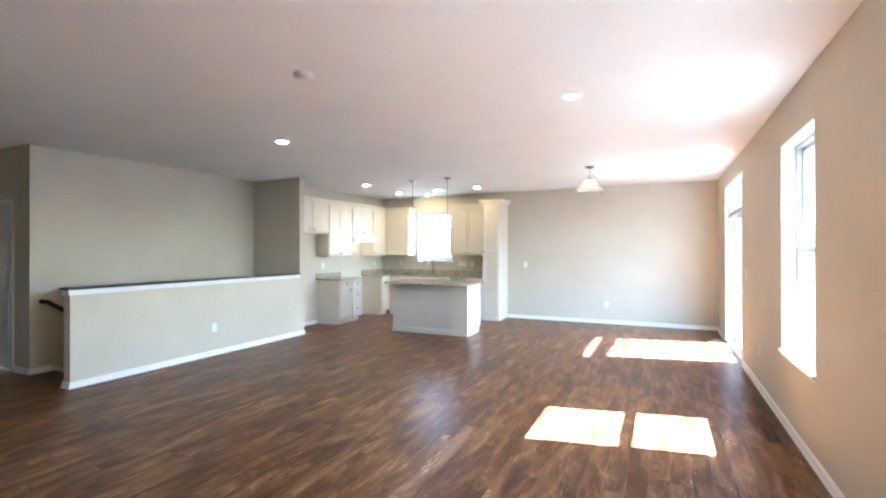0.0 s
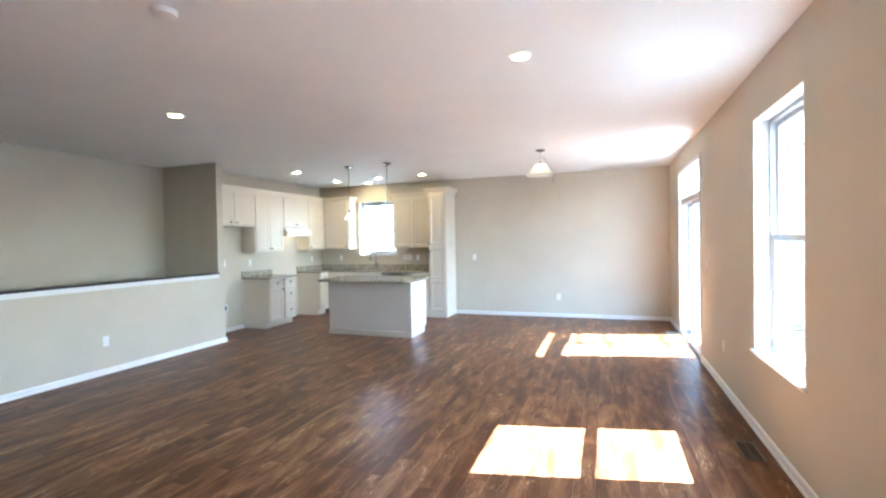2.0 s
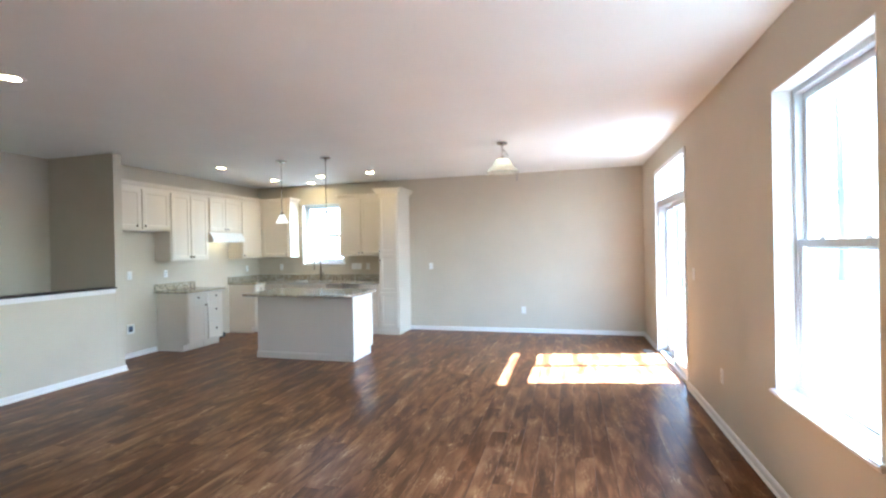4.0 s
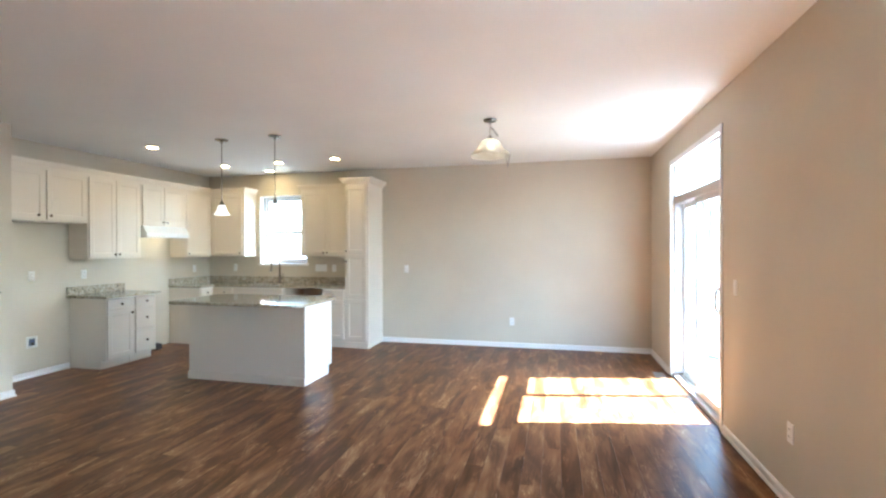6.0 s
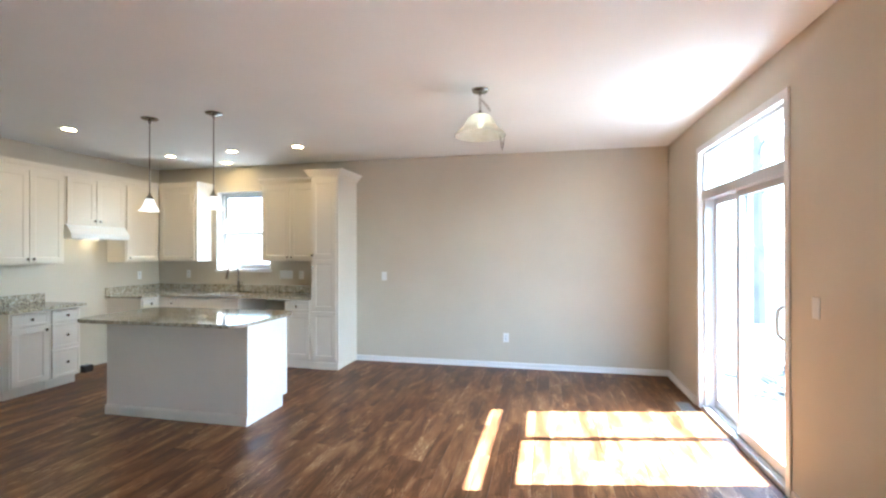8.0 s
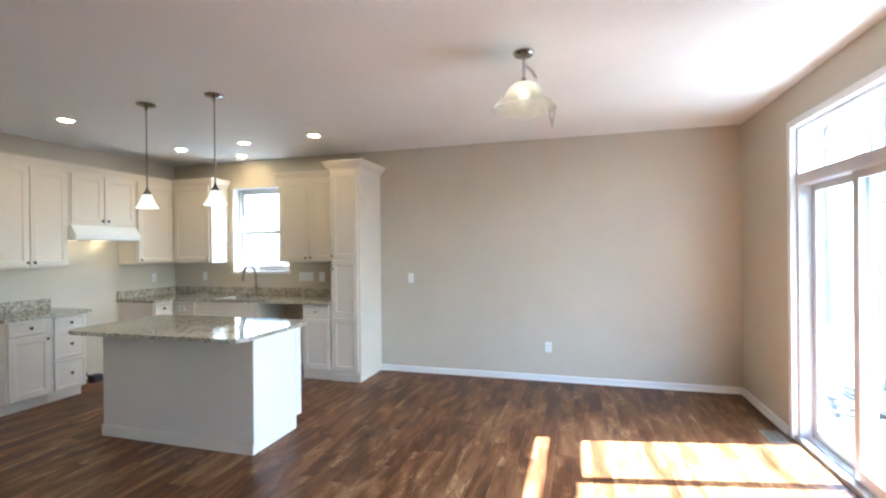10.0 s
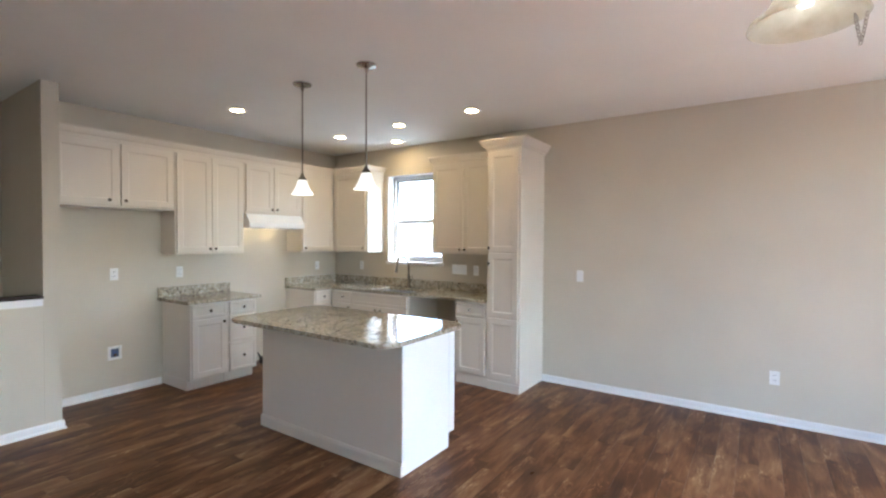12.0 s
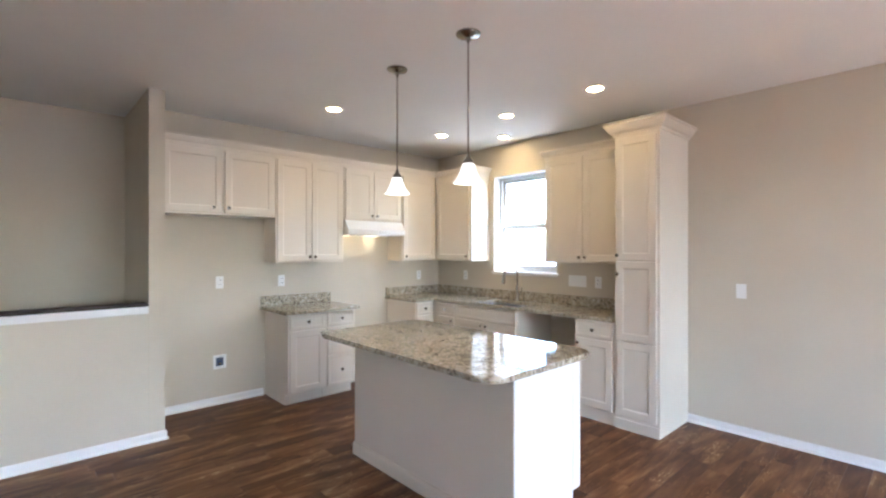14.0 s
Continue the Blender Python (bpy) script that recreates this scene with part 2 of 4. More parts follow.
def panelled(bm, x0, x1, z0, z1, rail, y=0.0, thick=0.019, deep=0.009):
    """A door or drawer front with a recessed field, facing -y."""
    loops = []
    for inset, dy in ((0, 0), (0, -thick + 0.003), (0.003, -thick), (rail, -thick), (rail + 0.010, -thick + deep), (rail + 0.012, -thick + deep)):
        loops.append([bm.verts.new((x, y + dy, z)) for x, z in ((x0 + inset, z0 + inset), (x1 - inset, z0 + inset), (x1 - inset, z1 - inset), (x0 + inset, z1 - inset))])
    for a, b in zip(loops, loops[1:]):
        for i in range(4):
            bm.faces.new((a[i], a[(i + 1) % 4], b[(i + 1) % 4], b[i]))
    bm.faces.new(loops[0])
    bm.faces.new(loops[-1])
    return bm


def wall_boxes(bm, axis, t0, t1, s0, s1, z0, z1, holes=()):
    """A wall of thickness t0..t1 that runs from s0 to s1, with openings (s0, s1, z0, z1) right through it."""
    def add(a, b, c, d):
        if b - a > 1e-4 and d - c > 1e-4:
            box(bm, *((t0, t1, a, b) if axis == "y" else (a, b, t0, t1)), c, d)
    at = s0
    for h0, h1, lo, hi in sorted(holes):
        add(at, h0, z0, z1)
        add(h0, h1, z0, lo)
        add(h0, h1, hi, z1)
        at = h1
    add(at, s1, z0, z1)
    return bm


# ---- large structure ----
WIN = (3.715, 4.67, 0.60, 2.36)
WIN_UNSEEN = (1.20, 2.16, 0.60, 2.36)     # unseen copy of the tall window, added to brighten the ceiling at the walk's start
DOOR = (6.79, 8.43, -0.02, 2.43)
KWIN = (-5.31, -4.42, 1.21, 2.37)
CLOSET = (-8.02, -7.25, 0.0, 2.04)
E_OUT, N_OUT = EAST + WALL_T, NORTH + WALL_T
setting("wall_east", wall_boxes(bmesh.new(), "y", EAST, E_OUT, SOUTH - 0.15, N_OUT, -0.25, CEIL, [WIN_UNSEEN, WIN, DOOR]), WALL, "beige painted plaster wall with tall window and sliding door", "wall")
setting("wall_north", wall_boxes(bmesh.new(), "x", NORTH, N_OUT, WEST - 0.15, EAST - 0.002, -0.25, CEIL, [KWIN]), WALL, "beige painted plaster wall behind the kitchen and dining area", "wall")
setting("wall_west", boxed(WEST - 0.15, WEST, STUB_Y1 - 0.01, NORTH - 0.002, -0.25, CEIL), WALL, "light beige painted wall behind the kitchen cabinets", "wall")
setting("wall_stub", boxed(STAIR_X - 0.1, STUB_X, STUB_Y0, STUB_Y1, -2.7, CEIL), WALL, "beige wall end between the stairs and the kitchen", "wall")
setting("wall_stair", boxed(STAIR_X - 0.12, STAIR_X, HALL_Y, STUB_Y0 - 0.002, -2.7, CEIL), WALL, "beige painted wall along the stairwell", "wall")
setting("wall_hall", wall_boxes(bmesh.new(), "x", HALL_Y, HALL_Y + 0.12, FAR_WEST, STAIR_X - 0.12, -0.1, CEIL, [CLOSET]), WALL, "beige hall wall with a white panelled door", "wall")
setting("wall_south", boxed(FAR_WEST - 0.15, EAST - 0.002, SOUTH - 0.15, SOUTH, -0.1, CEIL), WALL, "plain beige wall closing the room", "wall")
setting("wall_far_west", boxed(FAR_WEST - 0.15, FAR_WEST, SOUTH + 0.002, HALL_Y + 0.12, -0.1, CEIL), WALL, "plain beige wall closing the hall", "wall")
setting("ceiling", boxed(FAR_WEST - 0.15, E_OUT, SOUTH - 0.15, N_OUT, CEIL + 0.002, CEIL + 0.2), CEILING, "smooth white painted ceiling", "ceiling")
setting("eave", boxed(E_OUT, E_OUT + 0.42, SOUTH - 0.15, N_OUT, 2.825, 2.95), TRIM, "white roof eave above the windows", "eave")
pony = setting("wall_pony", boxed(PONY_X0, PONY_X1, PONY_Y0, STUB_Y0 - 0.001, -2.7, 1.045), WALL, "low beige half wall beside the stairs with a dark cap", "half wall")

STAIR_Y = 2.92      # first nosing of the stairs going down
sub = bmesh.new()
box(sub, FAR_WEST, EAST, SOUTH, STAIR_Y, -0.2, -0.012)
box(sub, PONY_X1, EAST, STAIR_Y, STUB_Y1, -0.2, -0.012)
box(sub, WEST, EAST, STUB_Y1, NORTH, -0.2, -0.012)
floor = setting("floor", sub, JOINT, "dark brown hand-scraped wood plank floor", "floor")

BASE = [(0, 0), (0.023, 0), (0.023, 0.008), (0.017, 0.017), (0.0135, 0.021), (0.0135, 0.053), (0.009, 0.066), (0, 0.070)]


def baseboard(path, label="white painted baseboard with shoe moulding"):
    return setting("baseboard", sweep(bmesh.new(), path, BASE), TRIM, label, "baseboard")


baseboard([(-3.09, NORTH), (EAST, NORTH), (EAST, DOOR[1] + 0.06)])
baseboard([(EAST, DOOR[0] - 0.06), (EAST, SOUTH), (FAR_WEST, SOUTH), (FAR_WEST, HALL_Y), (CLOSET[0] - 0.065, HALL_Y)])
baseboard([(CLOSET[1] + 0.065, HALL_Y), (STAIR_X, HALL_Y), (STAIR_X, STAIR_Y - 0.03)])
baseboard([(PONY_X0, STAIR_Y - 0.03), (PONY_X0, PONY_Y0), (PONY_X1, PONY_Y0), (PONY_X1, STUB_Y1), (WEST, STUB_Y1), (WEST, 7.13)])


# ---- windows and doors ----
def placed(bm, x, y, z):
    """Moves a mesh drawn in world places into the frame of a thing that stands at (x, y, z)."""
    bmesh.ops.translate(bm, verts=bm.verts, vec=(-x, -y, -z))
    return bm


def rim(bm, a0, a1, z0, z1, t0, t1, w, axis, bevel=0.002):
    """A rectangular frame of bars of width w, thickness t0..t1; it runs along the axis given."""
    for s0, s1, c0, c1 in ((a0, a0 + w, z0, z1), (a1 - w, a1, z0, z1), (a0 + w, a1 - w, z0, z0 + w), (a0 + w, a1 - w, z1 - w, z1)):
        box(bm, *((t0, t1, s0, s1) if axis == "y" else (s0, s1, t0, t1)), c0, c1, bevel=bevel)
    return bm


def slab(a0, a1, z0, z1, t0, t1, axis, bevel=0.0, segments=1):
    return boxed(*((t0, t1, a0, a1) if axis == "y" else (a0, a1, t0, t1)), z0, z1, bevel=bevel, segments=segments)


def hung_window(name, hole, inner, axis, rail, label):
    """A double-hung vinyl window in the wall whose inner face is at inner, with white reveals and a stool."""
    a0, a1, z0, z1 = hole
    base = (inner + 0.1, (a0 + a1) / 2, z0) if axis == "y" else ((a0 + a1) / 2, inner + 0.1, z0)
    w = thing(name, pose(*base), label, "window", kind="structure")

    def add(pname, bm, mat, parent=w, plabel=""):
        return part(pname, placed(bm, *base), mat, parent, plabel)
    t = inner
    for pname, s in (("reveal", (a0, a0 + 0.007, z0, z1)), ("reveal", (a1 - 0.007, a1, z0, z1)), ("reveal", (a0 + 0.007, a1 - 0.007, z1 - 0.007, z1))):
        add(pname, slab(*s, t - 0.0015, t + 0.10, axis), TRIM)
    add("window_sill", slab(a0 - 0.03, a1 + 0.03, z0 - 0.006, z0 + 0.018, t - 0.032, t + 0.10, axis, 0.008, 2), TRIM)
    add("apron", slab(a0 - 0.012, a1 + 0.012, z0 - 0.022, z0 - 0.006, t - 0.012, t - 0.001, axis, 0.003), TRIM)
    add("window_frame", rim(bmesh.new(), a0 + 0.007, a1 - 0.007, z0 + 0.018, z1 - 0.007, t + 0.10, t + 0.175, 0.032, axis), VINYL)
    b0, b1, c0, c1 = a0 + 0.039, a1 - 0.039, z0 + 0.050, z1 - 0.039
    lower = add("lower_sash", rim(bmesh.new(), b0, b1, c0, rail + 0.027, t + 0.108, t + 0.133, 0.040, axis), VINYL)
    upper = add("upper_sash", rim(bmesh.new(), b0, b1, rail - 0.027, c1, t + 0.138, t + 0.163, 0.040, axis), VINYL)
    for sash, d, lo, hi in ((lower, 0.120, c0, rail + 0.027), (upper, 0.150, rail - 0.027, c1)):
        p = add("pane", slab(b0 + 0.036, b1 - 0.036, lo + 0.036, hi - 0.036, t + d, t + d + 0.004, axis), GLASS, sash)
        p.visible_shadow = False
    for f in (0.28, 0.72):
        c = b0 + (b1 - b0) * f
        add("sash_lock", slab(c - 0.025, c + 0.025, rail + 0.027, rail + 0.041, t + 0.112, t + 0.13, axis, 0.004), VINYL, lower)
    return w


hung_window("window_1", WIN, EAST, "y", 1.465, "tall white double-hung vinyl window with a painted sill")
# Added window, never in view: lets extra sun and sky reach the ceiling.
hung_window("unseen_window_3", WIN_UNSEEN, EAST, "y", 1.465, "tall white double-hung vinyl window with a painted sill")
hung_window("window_2", KWIN, NORTH, "x", 1.755, "white double-hung kitchen window above the sink")


def sliding_door():
    y0, y1, z1 = DOOR[0], DOOR[1], DOOR[3]
    base = (EAST + 0.1, (y0 + y1) / 2, 0.0)
    d = thing("door_1", pose(*base), "white vinyl sliding glass patio door with a transom window", "door", kind="structure")

    def add(pname, bm, mat, parent=d, plabel="", smooth=False):
        return part(pname, placed(bm, *base), mat, parent, plabel, smooth)
    for c in ((y0 - 0.045, y0 + 0.012, 0.0, z1 + 0.045), (y1 - 0.012, y1 + 0.045, 0.0, z1 + 0.045), (y0 + 0.012, y1 - 0.012, z1 - 0.012, z1 + 0.045)):
        add("casing", slab(*c, EAST - 0.012, EAST - 0.001, "y", 0.003), TRIM)
    for c in ((y0, y0 + 0.012, 0.0, z1), (y1 - 0.012, y1, 0.0, z1), (y0 + 0.012, y1 - 0.012, z1 - 0.012, z1)):
        add("jamb", slab(*c, EAST - 0.001, E_OUT, "y"), TRIM)
    a0, a1 = y0 + 0.012, y1 - 0.012
    add("threshold", slab(a0, a1, -0.02, 0.03, EAST + 0.005, E_OUT + 0.03, "y", 0.006), VINYL)
    add("track", slab(a0, a1, 0.03, 0.042, EAST + 0.062, EAST + 0.07, "y"), STEEL)
    add("transom_bar", slab(a0, a1, 1.970, 2.055, EAST + 0.02, EAST + 0.17, "y", 0.006, 2), VINYL)
    frame_bm = bmesh.new()
    for c in ((a0, a0 + 0.055, 0.03, z1 - 0.012), (a1 - 0.035, a1, 0.03, z1 - 0.012)):
        box(frame_bm, EAST + 0.03, EAST + 0.165, *c, bevel=0.003)
    box(frame_bm, EAST + 0.03, EAST + 0.165, a0 + 0.035, a1 - 0.035, z1 - 0.04, z1 - 0.012, bevel=0.003)
    add("door_frame", frame_bm, VINYL)
    p = add("transom_pane", slab(a0 + 0.03, a1 - 0.03, 2.05, z1 - 0.035, EAST + 0.10, EAST + 0.104, "y"), GLASS)
    p.visible_shadow = False
    mid = 7.675
    for pname, s0, s1, t, label in (("fixed_panel", mid - 0.025, a1 - 0.03, 0.115, ""), ("sliding_panel", a0 + 0.05, mid + 0.04, 0.055, "")):
        bm, lead = bmesh.new(), 0.085 if pname == "sliding_panel" else 0.062
        for c in ((s0, s0 + lead, 0.035, 1.978), (s1 - 0.062, s1, 0.035, 1.978), (s0 + lead, s1 - 0.062, 0.035, 0.115), (s0 + lead, s1 - 0.062, 1.92, 1.978)):
            box(bm, EAST + t, EAST + t + 0.035, *c, bevel=0.003)
        panel = add(pname, bm, VINYL, d, label)
        g = add("pane", slab(s0 + lead - 0.007, s1 - 0.055, 0.11, 1.925, EAST + t + 0.014, EAST + t + 0.020, "y"), GLASS, panel)
        g.visible_shadow = False
        if pname == "sliding_panel":
            h = [(EAST + 0.052, s0 + 0.034, z) for z in (0.93, 1.15)]
            pts = [h[0], (EAST + 0.015, s0 + 0.034, 0.94), (EAST - 0.008, s0 + 0.038, 0.965), (EAST - 0.014, s0 + 0.04, 1.04), (EAST - 0.008, s0 + 0.038, 1.115), (EAST + 0.015, s0 + 0.034, 1.14), h[1]]
            add("handle", tube(bmesh.new(), pts, 0.011, 8), PLATE, panel, "white loop pull handle", True)
            add("latch_plate", slab(s0 + 0.018, s0 + 0.05, 0.90, 1.18, EAST + 0.048, EAST + 0.056, "y", 0.003), VINYL, panel)
            add("glass_mark", slab(s1 - 0.13, s1 - 0.095, 0.135, 0.165, EAST + t + 0.011, EAST + t + 0.013, "y"), PLATE, panel, "small paper sticker")


sliding_door()


def closet_door():
    x0, x1, z1 = CLOSET[0], CLOSET[1], CLOSET[3]
    d = thing("door_2", pose(x0, HALL_Y, 0), "closed white two-panel door with an arched top panel", "door", kind="structure")
    w = x1 - x0
    leaf = bmesh.new()
    box(leaf, 0.004, w - 0.004, 0.02, 0.055, 0.008, z1 - 0.004, bevel=0.002)
    body = part("leaf", leaf, TRIM, d)
    for z0, top, arch in ((0.20, 0.86, 0.0), (0.98, 1.86, 0.07)):
        pts = [(0.13, 0.021, z0), (w - 0.13, 0.021, z0)]
        n = 10
        for i in range(n + 1):
            f = i / n
            pts.append((w - 0.13 - f * (w - 0.26), 0.021, top - arch + arch * (0.5 - 0.5 * math.cos(2 * math.pi * f)) ** 1.0))
        pts.append((0.13, 0.021, z0))
        part("panel_moulding", tube(bmesh.new(), pts, 0.011, 6), TRIM, body, smooth=True)
    for c in ((-0.062, 0.0, 0.0, z1 + 0.062), (w, w + 0.062, 0.0, z1 + 0.062), (0.0, w, z1, z1 + 0.062)):
        part("casing", boxed(c[0], c[1], -0.016, -0.001, c[2], c[3], bevel=0.004), TRIM, d)
    for z in (0.25, 1.05, 1.80):
        part("hinge", lathe(bmesh.new(), [(0.0, 0), (0.007, 0), (0.007, 0.09), (0.0, 0.09)], 8, (w - 0.008, 0.012, z - 0.045)), NICKEL, body)


closet_door()

# ---- half wall, stairs ----
cap = thing("half_wall_cap", pose(-5.80, 4.28, 1.046), "dark stained wood cap on a white trim board", "wall cap", kind="structure")
part("cap_board", boxed(-0.095, 0.095, -1.742, 1.737, 0.006, 0.026, bevel=0.006, segments=2), DARKWOOD, cap, "dark stained wood board")
for x0, x1, y0, y1 in ((0.0605, 0.073, -1.712, 1.737), (-0.073, -0.0605, -1.712, 1.737), (-0.073, 0.073, -1.728, -1.7125)):
    part("trim_board", boxed(x0, x1, y0, y1, -0.052, 0.005, bevel=0.003), TRIM, cap)
flight = thing("stairs", pose(-6.33, STAIR_Y, 0), "wooden stair flight going down beside the half wall", "stairs", kind="structure")
for i in range(11):
    z = -0.185 * (i + 1)
    part("tread", boxed(-0.485, 0.465, 0.262 * i - 0.02, 0.262 * (i + 1), z - 0.03, z, bevel=0.006), DARKWOOD, flight)
    part("riser", boxed(-0.485, 0.465, 0.262 * i + 0.002, 0.262 * i + 0.018, z + 0.002, z + 0.155), TRIM, flight)
sk = bmesh.new()
k = 0.185 / 0.262
ring = [[sk.verts.new((x, y, z)) for y, z in ((-0.03, 0.088), (-0.03, -0.05), (2.9, -0.05 - 2.93 * k), (2.9, 0.088 - 2.9 * k))] for x in (-0.499, -0.485)]
for a in range(4):
    sk.faces.new((ring[0][a], ring[0][(a + 1) % 4], ring[1][(a + 1) % 4], ring[1][a]))
sk.faces.new(ring[0])
sk.faces.new(ring[1])
part("skirt_board", sk, TRIM, flight)
rail = thing("handrail", pose(STAIR_X + 0.065, 2.81, 0.86), "dark brown wooden handrail along the stairwell wall", "handrail")
part("grip", tube(bmesh.new(), [(-0.05, -0.02, 0.0), (0, -0.02, 0.0), (0, 0.02, -0.01), (0, 0.3, -0.01 - 0.28 * k), (0, 2.6, -0.01 - 2.58 * k)], 0.027, 10), DARKWOOD, rail, smooth=True)
for y in (0.45, 1.5, 2.4):
    part("bracket", tube(bmesh.new(), [(-0.064, y, -0.10 - y * k), (0, y, -0.09 - y * k), (0, y, -0.03 - y * k)], 0.007, 6), NICKEL, rail)


# ---- kitchen cabinets ----
def knob(parent, x, z, y=-0.019):
    """A round knob on a front that faces -y."""
    return part("knob", lathe(bmesh.new(), [(0.0, 0.0), (0.009, 0.0), (0.006, 0.006), (0.0055, 0.012), (0.014, 0.017), (0.016, 0.022), (0.013, 0.026), (0.0, 0.028)], 12, (x, y, z), "y"), NICKEL, parent, "brushed nickel knob", True)


LOW_CROWN = [(0, 0), (0.010, 0), (0.012, 0.030), (0.022, 0.040), (0.034, 0.064), (0.036, 0.072), (0.044, 0.076), (0.044, 0.095), (0, 0.095)]
CROWN = [(0, 0), (0.012, 0), (0.016, 0.018), (0.030, 0.030), (0.046, 0.058), (0.052, 0.076), (0.060, 0.080), (0.060, 0.095), (0, 0.095)]


def cabinet(name, m, width, depth, z0, z1, fronts, label, toe=None, crown=None):
    """A cabinet box with its front at y = 0, wide along x, with doors and drawers.
    fronts: (kind, x0, x1, z0, z1, knob place or None)."""
    c = thing(name, m, label, "cabinet", "kitchen cabinets")
    bottom = z0
    if toe is not None:
        bottom = 0.105
        part("toe_kick", boxed(0.002, width - 0.002, toe, depth - 0.002, 0.0, bottom - 0.001), CABINET, c)
    part("body", boxed(0, width, 0, depth - 0.002, bottom, z1, bevel=0.0015), CABINET, c)
    for kind, a, b, lo, hi, grip in fronts:
        rail_w = 0.055 if kind == "door" else 0.022
        f = part(kind, panelled(bmesh.new(), a, b, lo, hi, rail_w, -0.0008, 0.019, 0.006 if kind == "door" else 0.004), CABINET, c)
        if grip:
            knob(f, *grip)
    return c


def west(y):
    return pose(-6.03, y, 0, 0, 0, 90)


def west_low(y):
    return pose(-5.77, y, 0, 0, 0, 90)


UD, BD = -6.03 - WEST, -5.77 - WEST      # depths of wall and base cabinets
cabinet("wall_cabinet", west(6.142), 0.99, UD, 1.80, 2.40, [("door", 0.018, 0.503, 1.818, 2.380, (0.418, 1.865)), ("door", 0.520, 0.978, 1.818, 2.380, (0.548, 1.865))], "cream painted two-door wall cabinet over the refrigerator space")
cabinet("wall_cabinet", west(7.137), 0.755, UD, 1.355, 2.40, [("door", 0.014, 0.372, 1.372, 2.380, (0.345, 1.412)), ("door", 0.378, 0.738, 1.372, 2.380, (0.405, 1.412))], "cream painted tall two-door wall cabinet")
cabinet("wall_cabinet", west(7.897), 0.79, UD, 1.812, 2.40, [("door", 0.016, 0.378, 1.828, 2.380, (0.348, 1.868)), ("door", 0.386, 0.774, 1.828, 2.380, (0.416, 1.868))], "cream painted short wall cabinet above the range hood")
cabinet("wall_cabinet", west(8.692), 0.545, UD, 1.35, 2.40, [("door", 0.014, 0.53, 1.366, 2.380, (0.045, 1.405))], "cream painted single-door wall cabinet beside the corner")
cabinet("wall_cabinet", pose(-6.028, 9.24, 0), 0.643, NORTH - 9.24, 1.352, 2.40, [("door", 0.045, 0.610, 1.368, 2.380, (0.577, 1.405))], "cream painted single-door wall cabinet beside the kitchen window")
cabinet("wall_cabinet", pose(-4.345, 9.24, 0), 0.882, NORTH - 9.24, 1.36, 2.40, [("door", 0.014, 0.43, 1.376, 2.380, (0.402, 1.412)), ("door", 0.436, 0.866, 1.376, 2.380, (0.464, 1.412))], "cream painted two-door wall cabinet between window and pantry")
crown = thing("crown_molding", pose(-6.03, 7.7, 2.395), "cream crown molding along the wall cabinets", "molding", kind="structure")
part("crown_run", placed(sweep(bmesh.new(), [(-6.032, 6.14), (-6.032, 9.242), (-5.386, 9.242), (-5.386, NORTH - 0.002)][::-1], [(-o, u) for o, u in LOW_CROWN], 2.390), -6.03, 7.7, 2.395), CABINET, crown)
crown = thing("crown_molding", pose(-3.9, 9.24, 2.395), "cream crown molding on the wall cabinet", "molding", kind="structure")
part("crown_run", placed(sweep(bmesh.new(), [(-4.344, NORTH - 0.002), (-4.344, 9.242), (-3.463, 9.242)][::-1], [(-o, u) for o, u in LOW_CROWN], 2.390), -3.9, 9.24, 2.395), CABINET, crown)

pantry = cabinet("pantry_cabinet", pose(-3.46, 8.97, 0), 0.37, NORTH - 8.97, 0.0, 2.435, [
    ("door", 0.018, 0.348, 1.398, 2.405, (0.035, 1.44)), ("door", 0.018, 0.348, 0.738, 1.388, (0.035, 1.285)), ("door", 0.018, 0.348, 0.115, 0.728, None)], "tall cream pantry cabinet with three doors")
part("crown_run", sweep(bmesh.new(), [(0.001, NORTH - 8.972), (0.001, 0.001), (0.369, 0.001), (0.369, NORTH - 8.972)][::-1], [(-o * 1.25, u) for o, u in CROWN], 2.432), CABINET, pantry)
part("toe_board", boxed(0.001, 0.37, -0.009, -0.001, 0.0, 0.085, bevel=0.002), CABINET, pantry)

cabinet("base_cabinet", west_low(7.148), 0.39, BD, 0.0, 0.873, [("drawer", 0.014, 0.372, 0.722, 0.857, (0.193, 0.79)), ("door", 0.014, 0.372, 0.122, 0.706, (0.335, 0.665))], "cream painted base cabinet with a drawer over a door", toe=0.075)
cabinet("base_cabinet", west_low(7.539), 0.335, BD, 0.0, 0.873, [("drawer", 0.014, 0.32, 0.722, 0.857, (0.167, 0.79)), ("drawer", 0.014, 0.32, 0.438, 0.706, (0.167, 0.572)), ("drawer", 0.014, 0.32, 0.122, 0.422, (0.167, 0.272))], "cream painted base cabinet with three drawers", toe=0.075)
cabinet("base_cabinet", west_low(8.685), 0.283, BD, 0.0, 0.873, [("drawer", 0.016, 0.262, 0.722, 0.857, (0.135, 0.79)), ("door", 0.016, 0.262, 0.122, 0.706, None)], "narrow cream painted base cabinet beside the range space", toe=0.075)
cabinet("base_cabinet", pose(-5.765, 8.97, 0), 0.382, NORTH - 8.97, 0.0, 0.873, [("drawer", 0.105, 0.366, 0.722, 0.857, (0.235, 0.79)), ("door", 0.105, 0.366, 0.122, 0.706, (0.335, 0.665))], "cream painted corner base cabinet with a drawer", toe=0.02)
